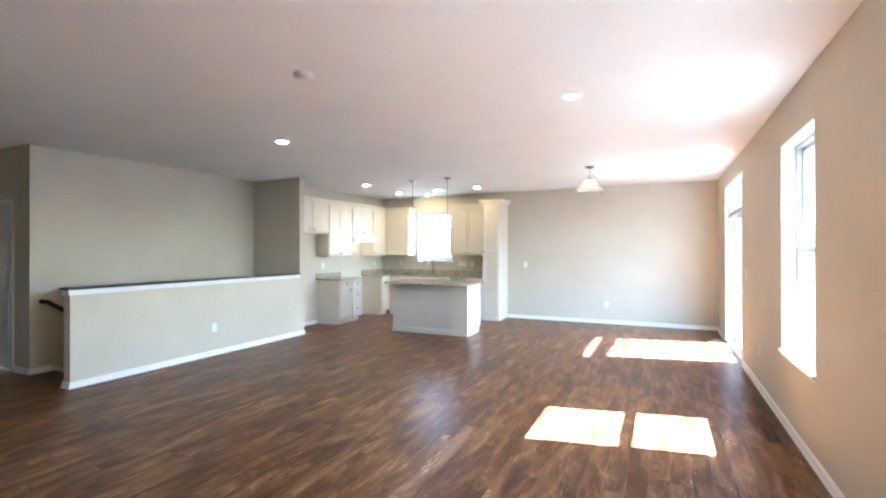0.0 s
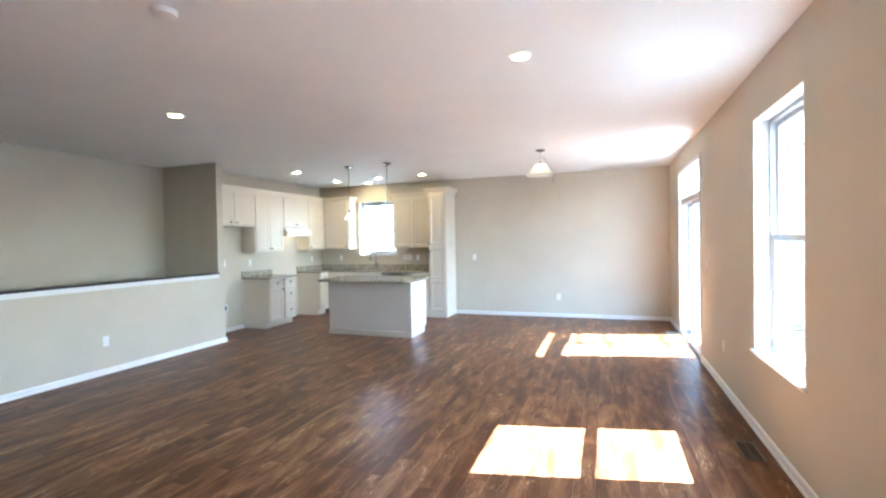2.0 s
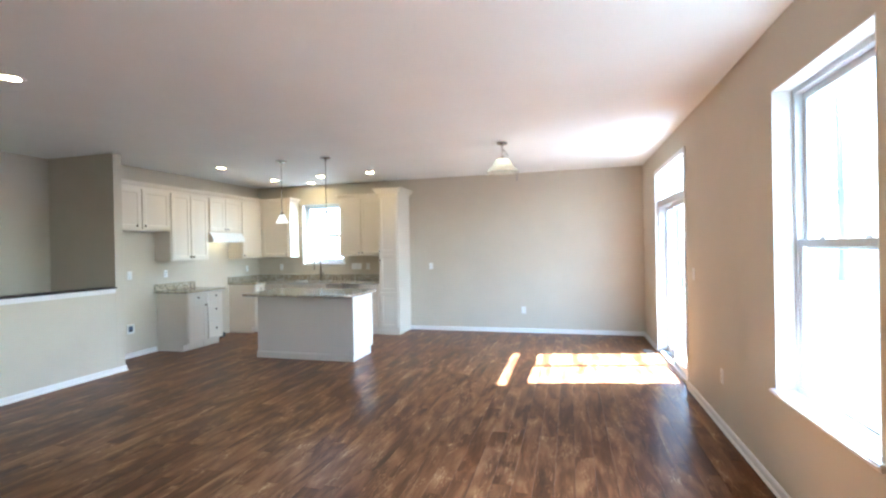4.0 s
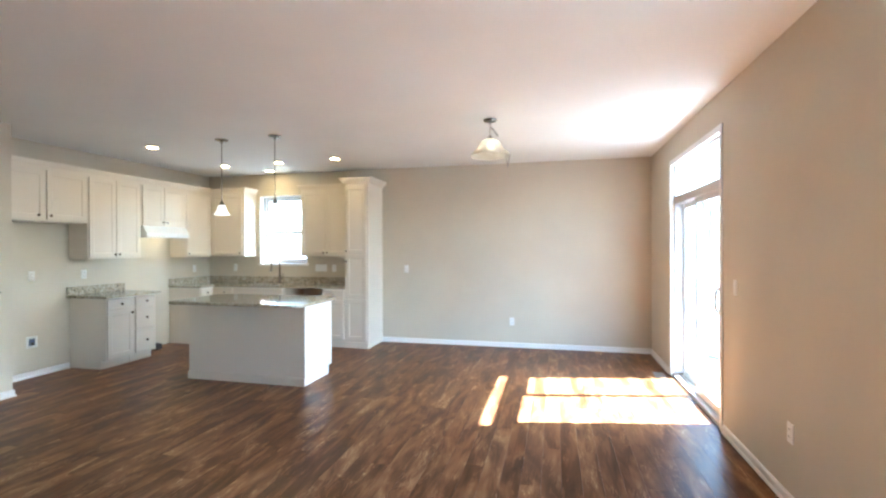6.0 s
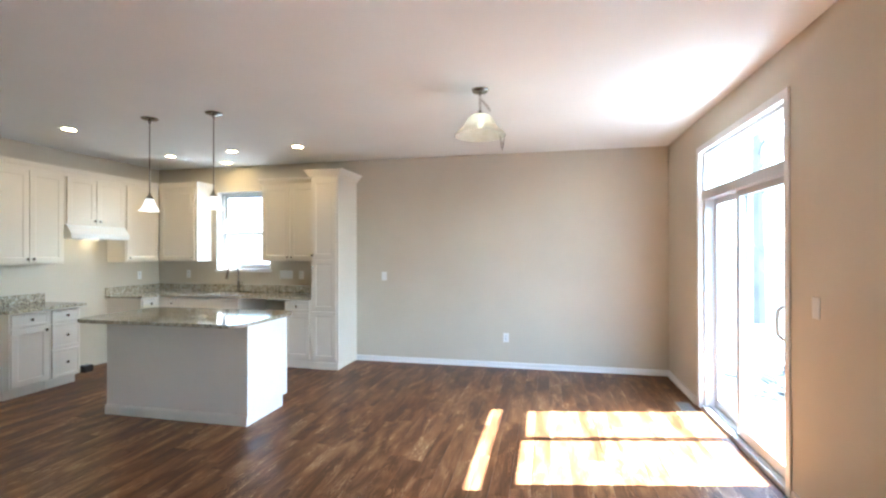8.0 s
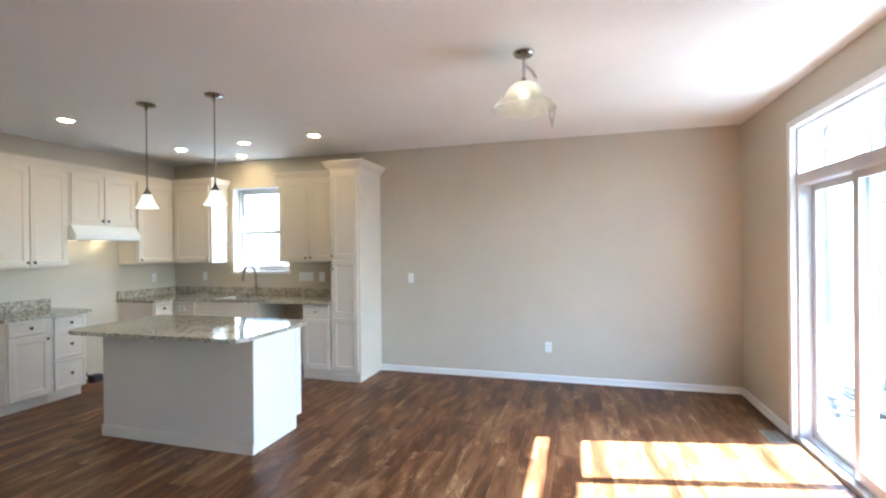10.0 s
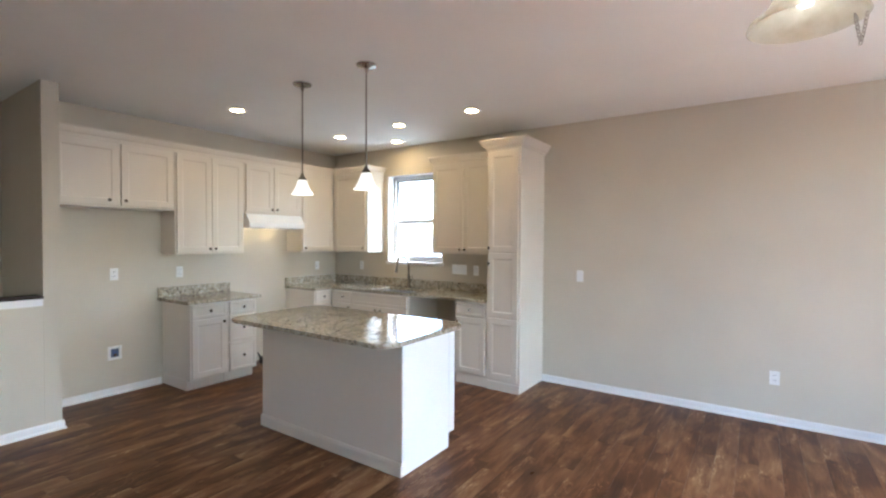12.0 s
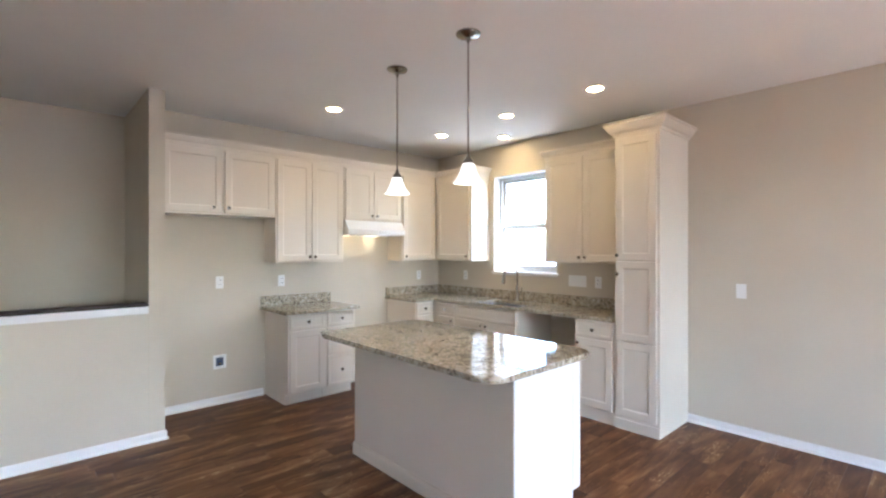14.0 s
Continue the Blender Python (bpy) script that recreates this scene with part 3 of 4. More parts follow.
sinkb = cabinet("sink_cabinet", pose(-5.382, 8.97, 0), 0.895, 0.02, 0.0, 0.873, [("drawer", 0.014, 0.88, 0.722, 0.857, None), ("door", 0.014, 0.444, 0.122, 0.706, (0.41, 0.665)), ("door", 0.45, 0.88, 0.122, 0.706, (0.485, 0.665))], "cream painted sink cabinet with a false drawer front")
for x0, x1 in ((0.0, 0.016), (0.879, 0.895)):
    part("side_panel", boxed(x0, x1, 0.021, NORTH - 8.972, 0.0, 0.873), CABINET, sinkb)
cabinet("base_cabinet", pose(-3.842, 8.97, 0), 0.380, NORTH - 8.97, 0.0, 0.873, [("drawer", 0.014, 0.366, 0.722, 0.857, (0.19, 0.79)), ("door", 0.014, 0.366, 0.122, 0.706, (0.045, 0.665))], "cream painted base cabinet beside the pantry", toe=0.012)


# ---- countertops ----
def counter_cells(xs, ys, filled, z0, z1, edge=0.006):
    """A slab made of the filled cells of a grid, with a rounded top edge all round."""
    bm, verts = bmesh.new(), {}

    def v(i, j, z):
        if (i, j, z) not in verts:
            verts[i, j, z] = bm.verts.new((xs[i], ys[j], z))
        return verts[i, j, z]
    rims = []
    for i, j in filled:
        for z in (z0, z1):
            bm.faces.new([v(i, j, z), v(i + 1, j, z), v(i + 1, j + 1, z), v(i, j + 1, z)])
        for (a, b), step in ((((i, j), (i + 1, j)), (i, j - 1)), (((i + 1, j), (i + 1, j + 1)), (i + 1, j)), (((i + 1, j + 1), (i, j + 1)), (i, j + 1)), (((i, j + 1), (i, j)), (i - 1, j))):
            if step not in filled:
                bm.faces.new([v(*a, z0), v(*b, z0), v(*b, z1), v(*a, z1)])
                rims.append((v(*a, z1), v(*b, z1)))
    bmesh.ops.bevel(bm, geom=[bm.edges.get(r) for r in rims], offset=edge, segments=3, affect="EDGES")
    return bm


CT0, CT1 = 0.8745, 0.905
SINK = (-5.12, -4.50, 9.00, 9.38)
top = thing("countertop", pose(-4.7, 9.25, CT0), "speckled beige granite countertop with a low backsplash", "countertop")
xs, ys = [WEST + 0.002, -5.715, SINK[0], SINK[1], -3.463], [8.655, 8.935, SINK[2], SINK[3], NORTH - 0.002]
cells = {(0, 0)} | {(i, j) for i in range(4) for j in (1, 2, 3)} - {(2, 2)}
part("slab", placed(counter_cells(xs, ys, cells, CT0, CT1), -4.7, 9.25, CT0), GRANITE, top, smooth=True)
part("backsplash", placed(boxed(WEST + 0.002, -3.463, NORTH - 0.022, NORTH - 0.002, CT1 + 0.0005, 1.008, bevel=0.003), -4.7, 9.25, CT0), GRANITE, top)
part("backsplash", placed(boxed(WEST + 0.002, WEST + 0.022, 8.66, NORTH - 0.0225, CT1 + 0.0005, 1.008, bevel=0.003), -4.7, 9.25, CT0), GRANITE, top)
top = thing("countertop", pose(-6.0, 7.5, CT0), "speckled beige granite countertop beside the range space", "countertop")
part("slab", placed(counter_cells([WEST + 0.002, -5.705], [7.095, 7.895], {(0, 0)}, CT0, CT1), -6.0, 7.5, CT0), GRANITE, top, smooth=True)
part("backsplash", placed(boxed(WEST + 0.002, WEST + 0.022, 7.10, 7.89, CT1 + 0.0005, 1.008, bevel=0.003), -6.0, 7.5, CT0), GRANITE, top)

ISL = (-4.502, -3.036, 7.09, 7.70)
isl = thing("kitchen_island", pose(ISL[0], ISL[2], 0), "white panelled kitchen island with a baseboard", "kitchen island")
iw, idp = ISL[1] - ISL[0], ISL[3] - ISL[2]
part("body", boxed(0, iw, 0, idp - 0.075, 0, 0.873, bevel=0.0015), CABINET, isl)
part("body_front", boxed(0, iw, idp - 0.0745, idp, 0.105, 0.873, bevel=0.0015), CABINET, isl)
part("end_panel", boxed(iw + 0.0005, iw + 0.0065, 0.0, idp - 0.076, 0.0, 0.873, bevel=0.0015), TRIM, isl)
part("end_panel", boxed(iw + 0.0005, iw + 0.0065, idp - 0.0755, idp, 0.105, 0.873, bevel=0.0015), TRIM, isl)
part("baseboard", sweep(bmesh.new(), [(-0.006, 0.0), (iw + 0.006, 0.0)], [(0, 0), (0.014, 0), (0.014, 0.07), (0.008, 0.086), (0, 0.09)]), CABINET, isl)
for i in range(3):
    a = 0.012 + i * (iw - 0.02) / 3
    b = a + (iw - 0.02) / 3 - 0.006
    dr = part("door", placed(panelled(bmesh.new(), a, b, 0.122, 0.857, 0.055), 0, 0, 0), CABINET, isl)
    dr.matrix_local = pose(iw, idp, 0, 0, 0, 180)


def rounded_slab(x0, x1, y0, y1, z0, z1, r, edge=0.007):
    bm = bmesh.new()
    pts = []
    for cx, cy, a0 in ((x1 - r, y0 + r, -90), (x1 - r, y1 - r, 0), (x0 + r, y1 - r, 90), (x0 + r, y0 + r, 180)):
        pts += [(cx + r * math.cos(radians(a0 + 15 * i)), cy + r * math.sin(radians(a0 + 15 * i))) for i in range(7)]
    lo, hi = [[bm.verts.new((x, y, z)) for x, y in pts] for z in (z0, z1)]
    bm.faces.new(lo)
    bm.faces.new(hi)
    for i in range(len(pts)):
        bm.faces.new((lo[i], lo[(i + 1) % len(pts)], hi[(i + 1) % len(pts)], hi[i]))
    rims = [bm.edges.get((r0[i], r0[(i + 1) % len(pts)])) for r0 in (lo, hi) for i in range(len(pts))]
    bmesh.ops.bevel(bm, geom=rims, offset=edge, segments=3, affect="EDGES")
    return bm


itop = thing("countertop", pose(-3.77, 7.29, CT0), "polished speckled beige granite top on the kitchen island", "countertop")
part("slab", rounded_slab(-0.825, 0.825, -0.460, 0.45, 0, CT1 - CT0, 0.11), GRANITE, itop, smooth=True)

# ---- sink, faucet, hood ----
sink = thing("kitchen_sink", pose((SINK[0] + SINK[1]) / 2, (SINK[2] + SINK[3]) / 2, 0.66), "stainless steel double-bowl undermount sink", "sink")
sw2, sd2 = (SINK[1] - SINK[0]) / 2, (SINK[3] - SINK[2]) / 2
for x0, x1 in ((-sw2 - 0.008, -0.012), (0.012, sw2 + 0.008)):
    bm = bmesh.new()
    rings = []
    for inset, z in ((-0.004, 0.2130), (0.0, 0.2130), (0.012, 0.04), (0.035, 0.012), (0.06, 0.008)):
        rings.append([bm.verts.new(p + (z,)) for p in ((x0 + inset, -sd2 - 0.008 + inset), (x1 - inset, -sd2 - 0.008 + inset), (x1 - inset, sd2 + 0.008 - inset), (x0 + inset, sd2 + 0.008 - inset))])
    for a, b in zip(rings, rings[1:]):
        for i in range(4):
            bm.faces.new((a[i], a[(i + 1) % 4], b[(i + 1) % 4], b[i]))
    bm.faces.new(rings[-1])
    bowl = part("bowl", bm, STEEL, sink)
    part("drain", lathe(bmesh.new(), [(0.0, 0.0), (0.042, 0.0), (0.045, 0.004), (0.03, 0.003), (0.0, 0.001)], 16, ((x0 + x1) / 2, 0, 0.0085)), STEEL, bowl, smooth=True)

faucet = thing("faucet", pose(-4.865, 9.445, CT1), "brushed nickel gooseneck kitchen faucet with side lever", "faucet")
part("base", lathe(bmesh.new(), [(0, 0), (0.028, 0), (0.028, 0.006), (0.023, 0.014), (0.022, 0.15), (0.016, 0.165), (0, 0.165)], 20), NICKEL, faucet, smooth=True)
arc = [(0, 0, 0.13), (0, 0, 0.28)] + [(0, -0.118 + 0.118 * math.cos(radians(a)), 0.28 + 0.118 * math.sin(radians(a))) for a in range(15, 166, 15)] + [(0, -0.236, 0.275)]
part("neck", tube(bmesh.new(), arc, 0.0135, 12), NICKEL, faucet, smooth=True)
part("spray_head", tube(bmesh.new(), [(0, -0.235, 0.285), (0, -0.243, 0.25), (0, -0.250, 0.205)], lambda f: 0.015 + 0.006 * f, 12), NICKEL, faucet, smooth=True)
part("lever", tube(bmesh.new(), [(0.018, 0, 0.075), (0.042, 0, 0.08), (0.062, -0.005, 0.125), (0.068, -0.01, 0.16)], 0.0065, 8), NICKEL, faucet, smooth=True)

hood = thing("range_hood", pose(WEST, 8.29, 1.65), "white under-cabinet range hood with a warm light", "range hood")
bm = bmesh.new()
prof = [(0.002, 0.0), (0.375, 0.0), (0.385, 0.010), (0.385, 0.060), (0.372, 0.075), (0.318, 0.155), (0.318, 0.160), (0.002, 0.160)]
ends = [[bm.verts.new((o, y, u)) for o, u in prof] for y in (-0.385, 0.385)]
for i in range(len(prof)):
    bm.faces.new((ends[0][i], ends[0][(i + 1) % len(prof)], ends[1][(i + 1) % len(prof)], ends[1][i]))
bm.faces.new(ends[0])
bm.faces.new(ends[1])
part("canopy", bm, PLATE, hood)
part("filter", boxed(0.17, 0.34, -0.34, 0.34, -0.006, -0.001), STEEL, hood)
HOOD_LENS = plain("hood_lens", (0.9, 0.85, 0.7), 0.5, (1.0, 0.74, 0.40), HOOD)
for y in (-0.26, 0.10):
    part("lamp_lens", boxed(0.06, 0.15, y - 0.08, y + 0.08, -0.006, -0.001, bevel=0.002), HOOD_LENS, hood, "lit warm lens")


# ---- switches, outlets, detectors, vents ----
def plate(name, m, width, height, faces, label, category="outlet"):
    p = thing(name, m, label, category, "wall plates")
    part("cover", boxed(-width / 2, width / 2, -0.006, -0.0005, -height / 2, height / 2, bevel=0.0025), PLATE, p)
    for x, z, w, h, dark in faces:
        f = part("receptacle" if dark else "rocker", boxed(x - w / 2, x + w / 2, -0.0085, -0.0062, z - h / 2, z + h / 2, bevel=0.001), PLATE, p)
        if dark:
            for s in (-0.007, 0.007):
                part("slot", boxed(x + s - 0.0015, x + s + 0.0015, -0.0092, -0.0086, z - 0.004, z + 0.007), SLOT, f)
    part("screw", lathe(bmesh.new(), [(0, 0), (0.003, 0), (0.0025, 0.0012), (0, 0.0014)], 8, (0, -0.006, 0), "y"), PLATE, p)
    return p


OUT = [(0, 0.021, 0.034, 0.030, True), (0, -0.021, 0.034, 0.030, True)]
SWI = [(0, 0, 0.034, 0.068, False)]
on_north = lambda x, z: pose(x, NORTH, z)
on_west = lambda y, z: pose(WEST, y, z, 0, 0, 90)
on_east = lambda y, z: pose(EAST, y, z, 0, 0, -90)
plate("outlet", on_north(-1.045, 0.382), 0.072, 0.117, OUT, "white outlet on the dining wall")
plate("outlet", on_north(-5.796, 1.157), 0.072, 0.117, OUT, "white outlet above the backsplash")
plate("outlet", on_north(-3.931, 1.157), 0.072, 0.117, OUT, "white outlet above the backsplash")
plate("outlet", on_west(7.321, 1.16), 0.072, 0.117, OUT, "white outlet above the small countertop")
plate("outlet", on_west(9.20, 1.15), 0.072, 0.117, OUT, "white outlet above the backsplash")
plate("outlet", on_west(6.709, 1.17), 0.072, 0.117, OUT, "white outlet in the refrigerator space")
plate("outlet", on_east(5.66, 0.42), 0.072, 0.117, OUT, "white outlet low beside the patio door")
plate("outlet", pose(PONY_X1, 4.322, 0.388, 0, 0, 90), 0.072, 0.117, OUT, "white outlet low on the half wall")
plate("light_switch", on_north(-2.69, 1.153), 0.072, 0.117, SWI, "white rocker switch on the dining wall", "light switch")
plate("light_switch", on_east(6.48, 1.18), 0.072, 0.117, SWI, "white rocker switch beside the patio door", "light switch")
plate("light_switch", on_north(-4.166, 1.16), 0.208, 0.117, [(x, 0, 0.034, 0.068, False) for x in (-0.069, -0.023, 0.023, 0.069)], "wide white four-gang switch plate beside the kitchen window", "light switch")

wb = thing("water_supply_box", on_west(6.71, 0.405), "white recessed water supply box with a valve", "utility box")
part("flange", rim(bmesh.new(), -0.060, 0.060, -0.067, 0.067, -0.007, -0.0005, 0.026, "x", 0.003), PLATE, wb)
# No hollow here: a thin plate whose dark blue-grey stands for the shaded depth.
part("recess_shade_plate", boxed(-0.034, 0.034, -0.002, -0.0005, -0.041, 0.041), plain("recess_shade_grey", (0.10, 0.13, 0.20), 0.4), wb, "flat plate with the shade of the recess in its dark colour")
part("valve", lathe(bmesh.new(), [(0, 0), (0.012, 0), (0.012, 0.012), (0.006, 0.014), (0, 0.014)], 12, (0, -0.002, -0.02), "y"), NICKEL, wb, smooth=True)
part("valve_lever", boxed(-0.02, 0.02, -0.016, -0.012, 0.0, 0.012, bevel=0.002), plain("blue_plastic", (0.05, 0.08, 0.25), 0.4), wb)

rp = thing("range_outlet", pose(-6.13, 8.24, 0.0), "black range power outlet box on the floor", "outlet")
part("box", boxed(-0.055, 0.055, -0.055, 0.055, 0.0, 0.085, bevel=0.008, segments=2), SLOT, rp)
part("cord", tube(bmesh.new(), [(-0.055, 0, 0.03), (-0.10, 0.01, 0.03), (-0.15, 0.02, 0.05), (-0.185, 0.02, 0.10)], 0.009, 8), SLOT, rp, smooth=True)


def register(name, x, y, w, d, mat, label):
    r = thing(name, pose(x, y, 0.0), label, "floor vent", "floor vents")
    part("rim", placed(rim_flat(w, d), 0, 0, 0), mat, r)
    part("well", boxed(-w / 2 + 0.012, w / 2 - 0.012, -d / 2 + 0.012, d / 2 - 0.012, 0.0003, 0.001), SLOT, r)
    n = int((d - 0.03) / 0.014)
    for i in range(n):
        y0 = -d / 2 + 0.018 + i * 0.014
        part("slat", boxed(-w / 2 + 0.013, w / 2 - 0.013, y0, y0 + 0.003, 0.001, 0.004), mat, r)
    part("slat_bar", boxed(-0.003, 0.003, -d / 2 + 0.013, d / 2 - 0.013, 0.0012, 0.0045), mat, r)
    return r


def rim_flat(w, d):
    bm = bmesh.new()
    for c in ((-w / 2, -w / 2 + 0.014, -d / 2, d / 2), (w / 2 - 0.014, w / 2, -d / 2, d / 2), (-w / 2 + 0.014, w / 2 - 0.014, -d / 2, -d / 2 + 0.014), (-w / 2 + 0.014, w / 2 - 0.014, d / 2 - 0.014, d / 2)):
        box(bm, *c, 0.0003, 0.0055, bevel=0.002)
    return bm


VENTMETAL = metal("brown_vent_metal", (0.20, 0.15, 0.11), 0.45)
register("floor_vent", 0.733, 4.232, 0.13, 0.30, VENTMETAL, "brown metal floor vent beside the tall window")
register("floor_vent", 0.755, 8.42, 0.14, 0.25, metal("steel_vent_metal", (0.40, 0.37, 0.32), 0.5), "grey-brown steel floor vent beside the patio door")

det = thing("smoke_detector", pose(-2.38, 2.405, CEIL + 0.0015, 180), "round white smoke detector on the ceiling", "smoke detector")
part("base", lathe(bmesh.new(), [(0, 0), (0.068, 0), (0.068, 0.010), (0, 0.010)], 28), PLATE, det, smooth=True)
part("cover", lathe(bmesh.new(), [(0.0, 0.0105), (0.064, 0.0105), (0.060, 0.026), (0.045, 0.034), (0, 0.036)], 28), PLATE, det, smooth=True)


# ---- lamps ----
def can_light(x, y):
    c = thing("recessed_light", pose(x, y, CEIL + 0.0015, 180), "lit round recessed ceiling light with white trim", "ceiling light", "recessed lights")
    part("trim", lathe(bmesh.new(), [(0.055, 0.0), (0.085, 0.0), (0.084, 0.004), (0.071, 0.007), (0.059, 0.005), (0.055, 0.0)], 28), PLATE, c, smooth=True)
    part("lens", lathe(bmesh.new(), [(0, 0.0005), (0.058, 0.0005), (0.058, 0.003), (0.045, 0.0045), (0, 0.005)], 28), LENS, c, "lit white lens")
    return c


for x, y in ((-4.057, 3.90), (-0.716, 3.735), (-3.427, 8.586), (-4.364, 8.646), (-4.911, 9.256), (-5.327, 8.71), (-5.281, 7.357)):
    can_light(x, y)


def pendant(x, y):
    p = thing("pendant_light", pose(x, y, 0), "nickel pendant light with a lit white glass shade", "pendant light", "island pendants")
    part("ceiling_canopy", lathe(bmesh.new(), [(0, CEIL), (0.072, CEIL), (0.072, CEIL - 0.006), (0.067, CEIL - 0.012), (0.04, CEIL - 0.018), (0.014, CEIL - 0.026), (0.010, CEIL - 0.05), (0, CEIL - 0.05)], 28), NICKEL, p, smooth=True)
    part("rod", tube(bmesh.new(), [(0, 0, CEIL - 0.045), (0, 0, 2.035)], 0.0055, 8), NICKEL, p, smooth=True)
    part("socket_cap", lathe(bmesh.new(), [(0, 2.045), (0.009, 2.042), (0.012, 2.022), (0.022, 2.010), (0.032, 1.994), (0.032, 1.986), (0, 1.986)], 20), NICKEL, p, smooth=True)
    part("shade", lathe(bmesh.new(), [(0.026, 1.990), (0.035, 1.984), (0.043, 1.958), (0.056, 1.922), (0.073, 1.893), (0.089, 1.875), (0.086, 1.872), (0.070, 1.890), (0.053, 1.919), (0.040, 1.955), (0.032, 1.978), (0.026, 1.985), (0.026, 1.990)], 28), SHADE, p, "glowing white glass shade", True)
    part("bulb", lathe(bmesh.new(), [(0, 1.984), (0.013, 1.976), (0.025, 1.94), (0.020, 1.915), (0, 1.905)], 14), BULB, p, smooth=True)
    return p


pendant(-4.158, 7.215)
pendant(-3.455, 7.20)

din = thing("dining_light", pose(-1.035, 7.143, 0), "nickel chain ceiling light with an alabaster glass bowl shade", "ceiling light")
part("ceiling_canopy", lathe(bmesh.new(), [(0, CEIL), (0.066, CEIL), (0.066, CEIL - 0.008), (0.056, CEIL - 0.022), (0.03, CEIL - 0.03), (0.008, CEIL - 0.034), (0.008, CEIL - 0.05), (0, CEIL - 0.05)], 28), NICKEL, din, smooth=True)


def chain(points, link=0.034, wire=0.0028, parent=None):
    pts = [Vector(p) for p in points]
    total = sum((b - a).length for a, b in zip(pts, pts[1:]))
    n = max(2, int(total / (link * 0.72)))
    for i in range(n):
        d, at = total * (i + 0.5) / n, None
        for a, b in zip(pts, pts[1:]):
            if d <= (b - a).length:
                at, way = a + (b - a).normalized() * d, (b - a).normalized()
                break
            d -= (b - a).length
        if at is None:
            continue
        side = way.orthogonal().normalized()
        if i % 2:
            side = way.cross(side)
        loop = [at + way * (link / 2) * math.cos(t) + side * (link * 0.30) * math.sin(t) for t in [2 * math.pi * q / 12 for q in range(12)]]
        part("chain_link", tube(bmesh.new(), loop + [loop[0]], wire, 6), CHAIN, parent, smooth=True)


chain([(0, 0, CEIL - 0.045), (0, 0, 2.575)], parent=din)
chain([(0.008, 0, 2.66), (0.05, 0.0, 2.615), (0.075, 0.0, 2.57)], 0.03, parent=din)
chain([(0.150, 0.02, 2.385), (0.160, 0.02, 2.32), (0.168, 0.02, 2.275), (0.177, 0.02, 2.32), (0.186, 0.02, 2.385)], 0.020, 0.0022, parent=din)
part("socket_cap", lathe(bmesh.new(), [(0, 2.585), (0.012, 2.58), (0.016, 2.565), (0.03, 2.556), (0.034, 2.545), (0, 2.545)], 20), NICKEL, din, smooth=True)
part("shade", lathe(bmesh.new(), [(0.030, 2.548), (0.066, 2.540), (0.096, 2.516), (0.112, 2.484), (0.130, 2.453), (0.160, 2.425), (0.188, 2.402), (0.198, 2.384), (0.193, 2.380), (0.184, 2.397), (0.157, 2.420), (0.126, 2.448), (0.107, 2.480), (0.091, 2.511), (0.064, 2.534), (0.030, 2.542), (0.030, 2.548)], 36), SHADE_OFF, din, "creamy alabaster glass bell shade", True)
part("bulb_socket", lathe(bmesh.new(), [(0, 2.546), (0.017, 2.545), (0.017, 2.505), (0, 2.505)], 14), PLATE, din, smooth=True)
part("bulb", lathe(bmesh.new(), [(0, 2.512)] + [(0.034 * math.sin(radians(a)), 2.478 + 0.034 * math.cos(radians(a))) for a in range(20, 161, 20)] + [(0, 2.444)], 16), BULB, din, smooth=True)

# ---- outside ----
def outdoor_ground():
    m, nt, bsdf = material("pale_dirt")
    where = position(nt)
    nt.links.new(ramp(nt, noise_of(nt, where, 0.6, 8.0, 0.65), [(0.3, (0.046, 0.047, 0.047)), (0.55, (0.078, 0.080, 0.080)), (0.75, (0.118, 0.120, 0.120))]), bsdf.inputs["Base Color"])
    bsdf.inputs["Roughness"].default_value = 0.95
    bump(nt, bsdf, noise_of(nt, where, 6.0, 6.0), 0.6, 0.05)
    return m


DIRT = outdoor_ground()
g = bmesh.new()
box(g, -900, 900, -900, 900, -1.6, -0.55)
setting("ground", g, DIRT, "pale bare dirt ground around the house", "ground")
BARK = paint("grey_bark", (0.15, 0.138, 0.128), 0.9, 0.35, 30.0, 0.5, 3.0)


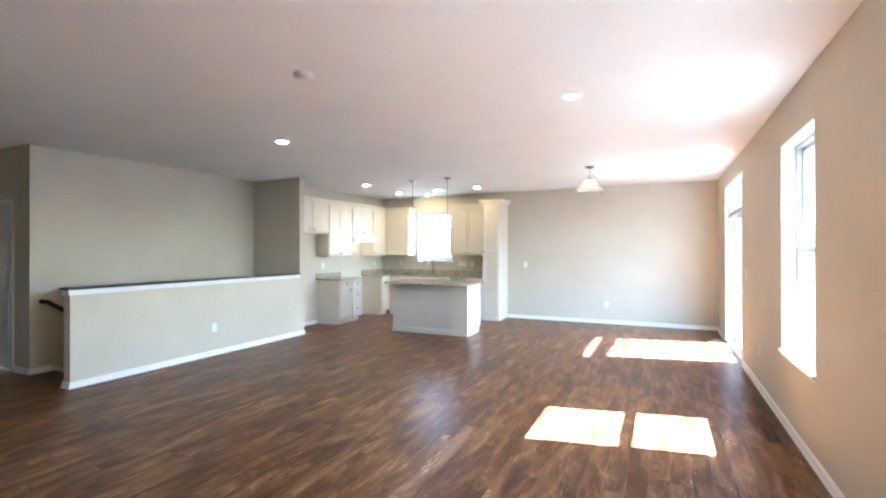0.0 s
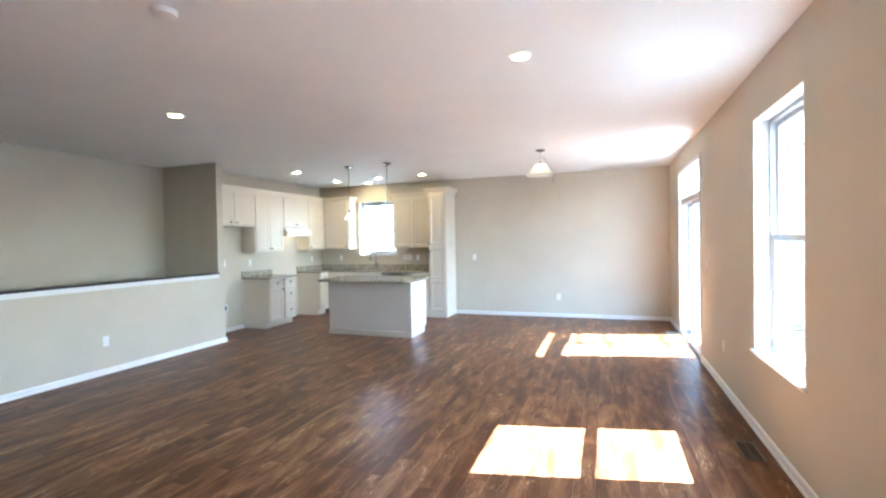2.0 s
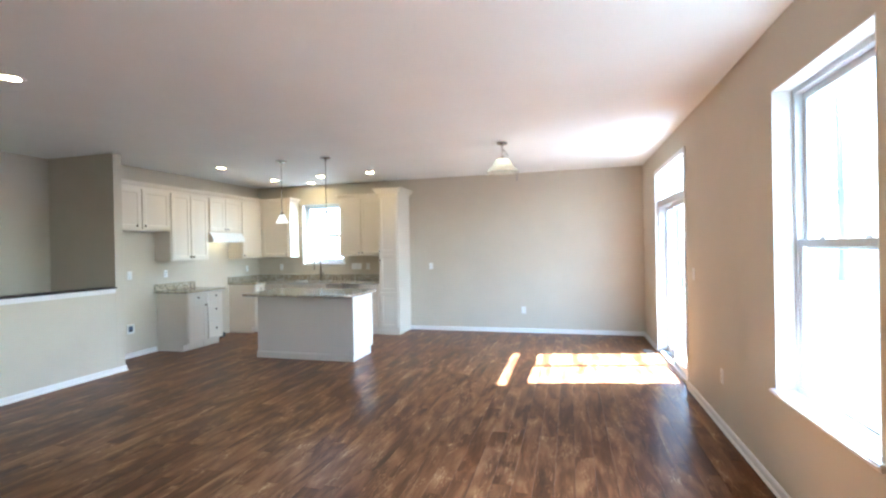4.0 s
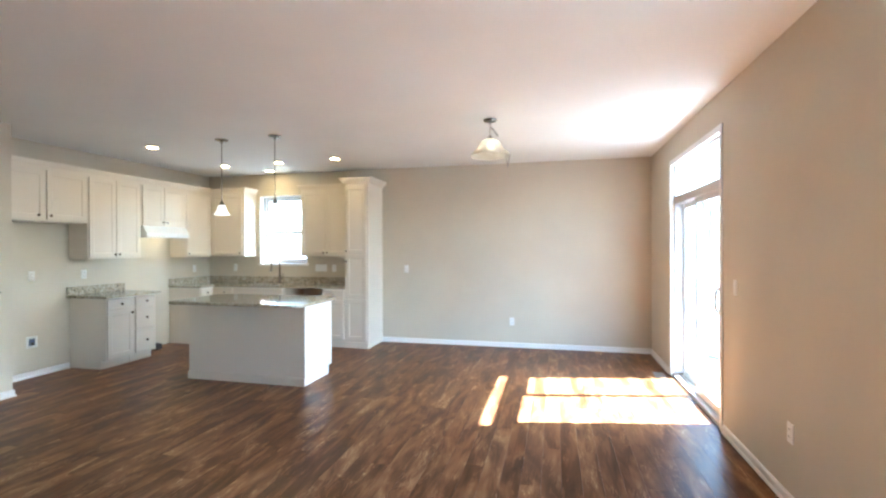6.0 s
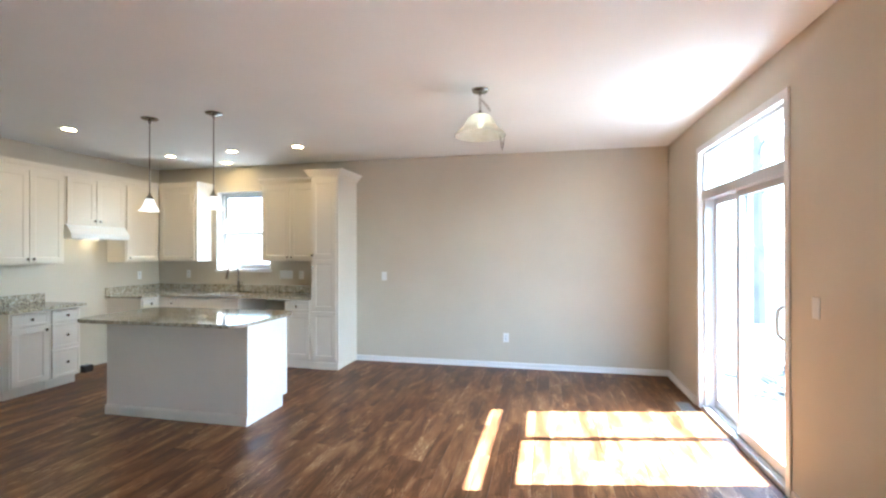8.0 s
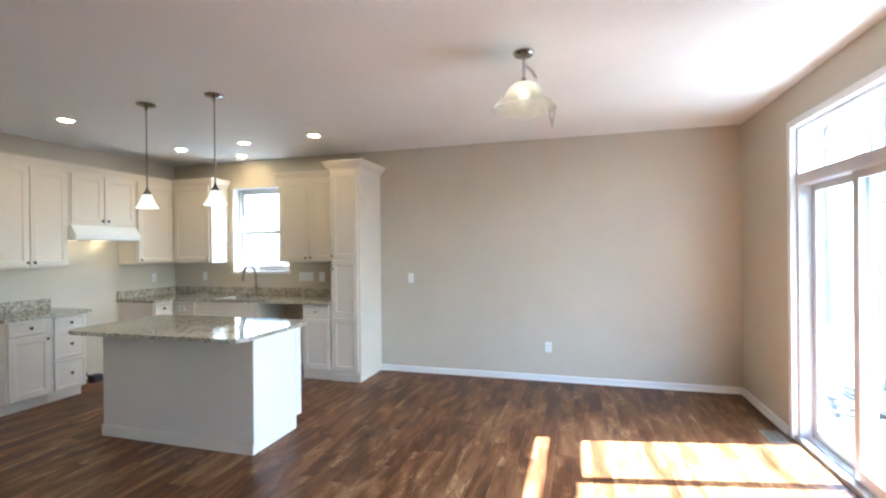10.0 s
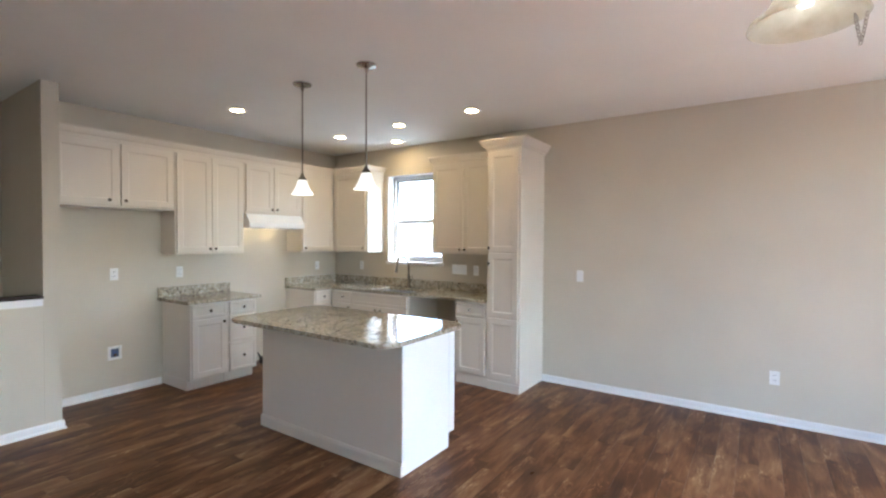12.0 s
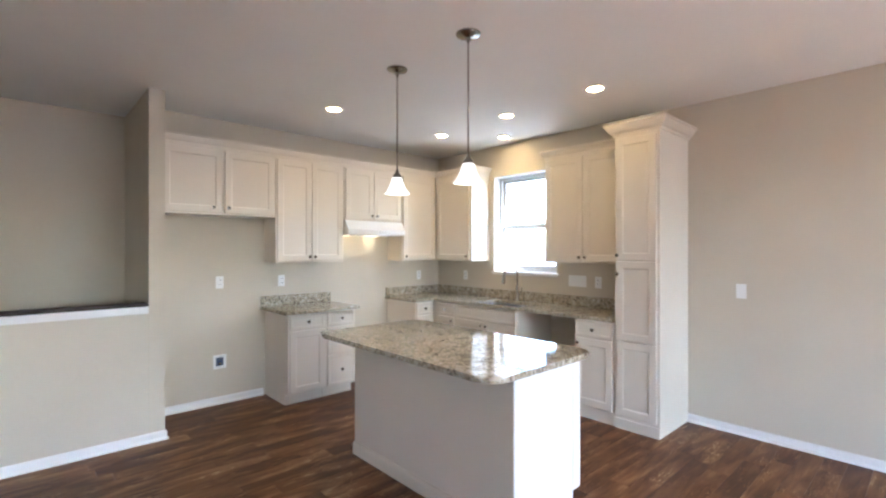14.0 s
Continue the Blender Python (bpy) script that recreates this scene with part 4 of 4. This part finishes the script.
def bare_tree(x, y, height, seed):
    rnd = random.Random(seed)
    t = thing("bare_tree", pose(x, y, -0.55), "leafless grey tree behind the house", "tree", "bare trees")
    r0 = height * 0.016
    lean = Vector((rnd.uniform(-0.04, 0.04), rnd.uniform(-0.04, 0.04), 1))
    spine = [lean * (height * f) + Vector((rnd.uniform(-0.1, 0.1), rnd.uniform(-0.1, 0.1), 0)) * f for f in (0, 0.2, 0.4, 0.6, 0.8, 1.0)]
    part("trunk", tube(bmesh.new(), spine, lambda f: r0 * (1.15 - f), 7), BARK, t, smooth=True)
    crown_bm = bmesh.new()
    for i in range(26):
        f = rnd.uniform(0.28, 0.97)
        k2 = min(4, int(f * 5))
        p = spine[k2].lerp(spine[k2 + 1], f * 5 - k2)
        a = rnd.uniform(0, 2 * math.pi)
        reach = height * rnd.uniform(0.10, 0.24) * (1.15 - f)
        d = Vector((math.cos(a), math.sin(a), rnd.uniform(0.4, 1.1))).normalized()
        q = p + d * reach
        tube(crown_bm, [p, p.lerp(q, 0.5) + Vector((0, 0, -0.05)), q], lambda s: r0 * 0.34 * (1.08 - s) * (1.2 - f), 5)
        for _ in range(4):
            s = p.lerp(q, rnd.uniform(0.35, 1.0))
            e = s + Vector((math.cos(a + rnd.uniform(-1, 1)), math.sin(a + rnd.uniform(-1, 1)), rnd.uniform(0.2, 1.0))) * reach * 0.4
            tube(crown_bm, [s, e], lambda u: r0 * 0.10 * (1.1 - u), 4)
    part("branches", crown_bm, BARK, t)
    return t


rnd = random.Random(7)
for i in range(16):
    bare_tree(6 + i * 2.3 + rnd.uniform(-1, 1), 36 + rnd.uniform(-6, 12) - i * 0.8, rnd.uniform(9, 15), 20 + i)
for i in range(8):
    bare_tree(20 + rnd.uniform(-2, 6), 4 + i * 3.2 + rnd.uniform(-1, 1), rnd.uniform(8, 13), 60 + i)
bare_tree(3.35, 12.2, 4.2, 91)
bare_tree(5.3, 18.2, 11.0, 92)


def soil_pile(x, y, w, h, seed):
    bm = bmesh.new()
    bmesh.ops.create_icosphere(bm, subdivisions=3, radius=1.0)
    for v in bm.verts:
        f = 1 + 0.35 * noise.noise(v.co * 2.1 + Vector((seed, 0, 0)))
        v.co = Vector((v.co.x * w * f, v.co.y * w * f, max(v.co.z, -0.2) * h * f))
    pile = part("dirt_pile", bm, SOIL, None, smooth=True)
    pile.location = (x, y, -0.53)
    return tagged(pile, "low pile of dark soil on the bare ground", "dirt pile")


SOIL = paint("dark_soil", (0.10, 0.090, 0.080), 0.95, 0.4, 12.0, 0.6)
soil_pile(3.6, 12.3, 0.26, 0.24, 1)
soil_pile(2.95, 11.0, 0.22, 0.10, 4)


def brush_pile(x, y, seed):
    r = random.Random(seed)
    t = thing("brush_pile", pose(x, y, -0.55), "scattered grey branches lying on the ground", "brush pile", "brush piles")
    for _ in range(9):
        a, c = r.uniform(0, math.pi), Vector((r.uniform(-0.5, 0.5), r.uniform(-0.5, 0.5), r.uniform(0.02, 0.09)))
        d = Vector((math.cos(a), math.sin(a), r.uniform(-0.05, 0.05))) * r.uniform(0.25, 0.6)
        part("branch", tube(bmesh.new(), [c - d, c + Vector((r.uniform(-0.06, 0.06), r.uniform(-0.06, 0.06), 0.02)), c + d], r.uniform(0.012, 0.03), 5), BARK, t)


brush_pile(3.0, 10.6, 1)
brush_pile(3.6, 11.4, 2)
brush_pile(2.6, 11.2, 3)
brush_pile(4.4, 13.6, 4)

# ---- floor planks ----
PLANK_W, GAP = 0.127, 0.0006
plank_meshes = {}


def plank_shape(verts, faces, x0, x1, y0, y1):
    n = len(verts)
    c = 0.0007
    for dx, z in ((0, -0.010), (0, -c), (c, 0.0)):
        verts += [(x0 + dx, y0 + dx, z), (x1 - dx, y0 + dx, z), (x1 - dx, y1 - dx, z), (x0 + dx, y1 - dx, z)]
    for a in (0, 4):
        faces += [(n + a + i, n + a + (i + 1) % 4, n + a + 4 + (i + 1) % 4, n + a + 4 + i) for i in range(4)]
    faces.append((n + 8, n + 9, n + 10, n + 11))


def plank_mesh(w, length):
    key = (round(w, 3), round(length, 2))
    if key not in plank_meshes:
        vs, fs = [], []
        plank_shape(vs, fs, 0, w - GAP, 0, length - GAP)
        me = bpy.data.meshes.new("plank")
        me.from_pydata(vs, [], fs)
        me.materials.append(WOOD)
        plank_meshes[key] = me
    return plank_meshes[key]


def spans(x0, x1):
    """The stretches of y that have a floor, for a strip of planks from x0 to x1."""
    mid = (x0 + x1) / 2
    if mid < WEST:
        return [(SOUTH, STAIR_Y if mid > STAIR_X else HALL_Y)]
    if mid < PONY_X1 + 0.002:
        return [(SOUTH, STAIR_Y), (STUB_Y1, NORTH)]
    return [(SOUTH, NORTH)]


rest_v, rest_f = [], []
rnd = random.Random(3)
x = EAST
near = 0
while x > FAR_WEST + 0.01:
    x0 = max(x - PLANK_W, FAR_WEST)
    for lo, hi in spans(x0, x):
        y = lo - rnd.choice([0.0, 0.24, 0.41, 0.57, 0.80, 0.98])
        while y < hi - 0.005:
            length = rnd.choice([0.91, 1.22, 1.22, 1.22])
            a, b = max(y, lo), min(y + length, hi)
            b = a + round(b - a, 2)
            if b - a > 0.02:
                if near < 300 and -4.6 < x0 and 3.0 < (a + b) / 2:
                    ob = new("plank", plank_mesh(x - x0, b - a))
                    ob.location = (x0, a, 0)
                    ob.parent = floor
                    near += 1
                else:
                    plank_shape(rest_v, rest_f, x0, x - GAP, a, b - GAP)
            y += length
    x = x0
me = bpy.data.meshes.new("plank_field")
me.from_pydata(rest_v, [], rest_f)
me.materials.append(WOOD)
field = new("plank_field", me)
field.parent = floor
tagged(field, kind="stuff")
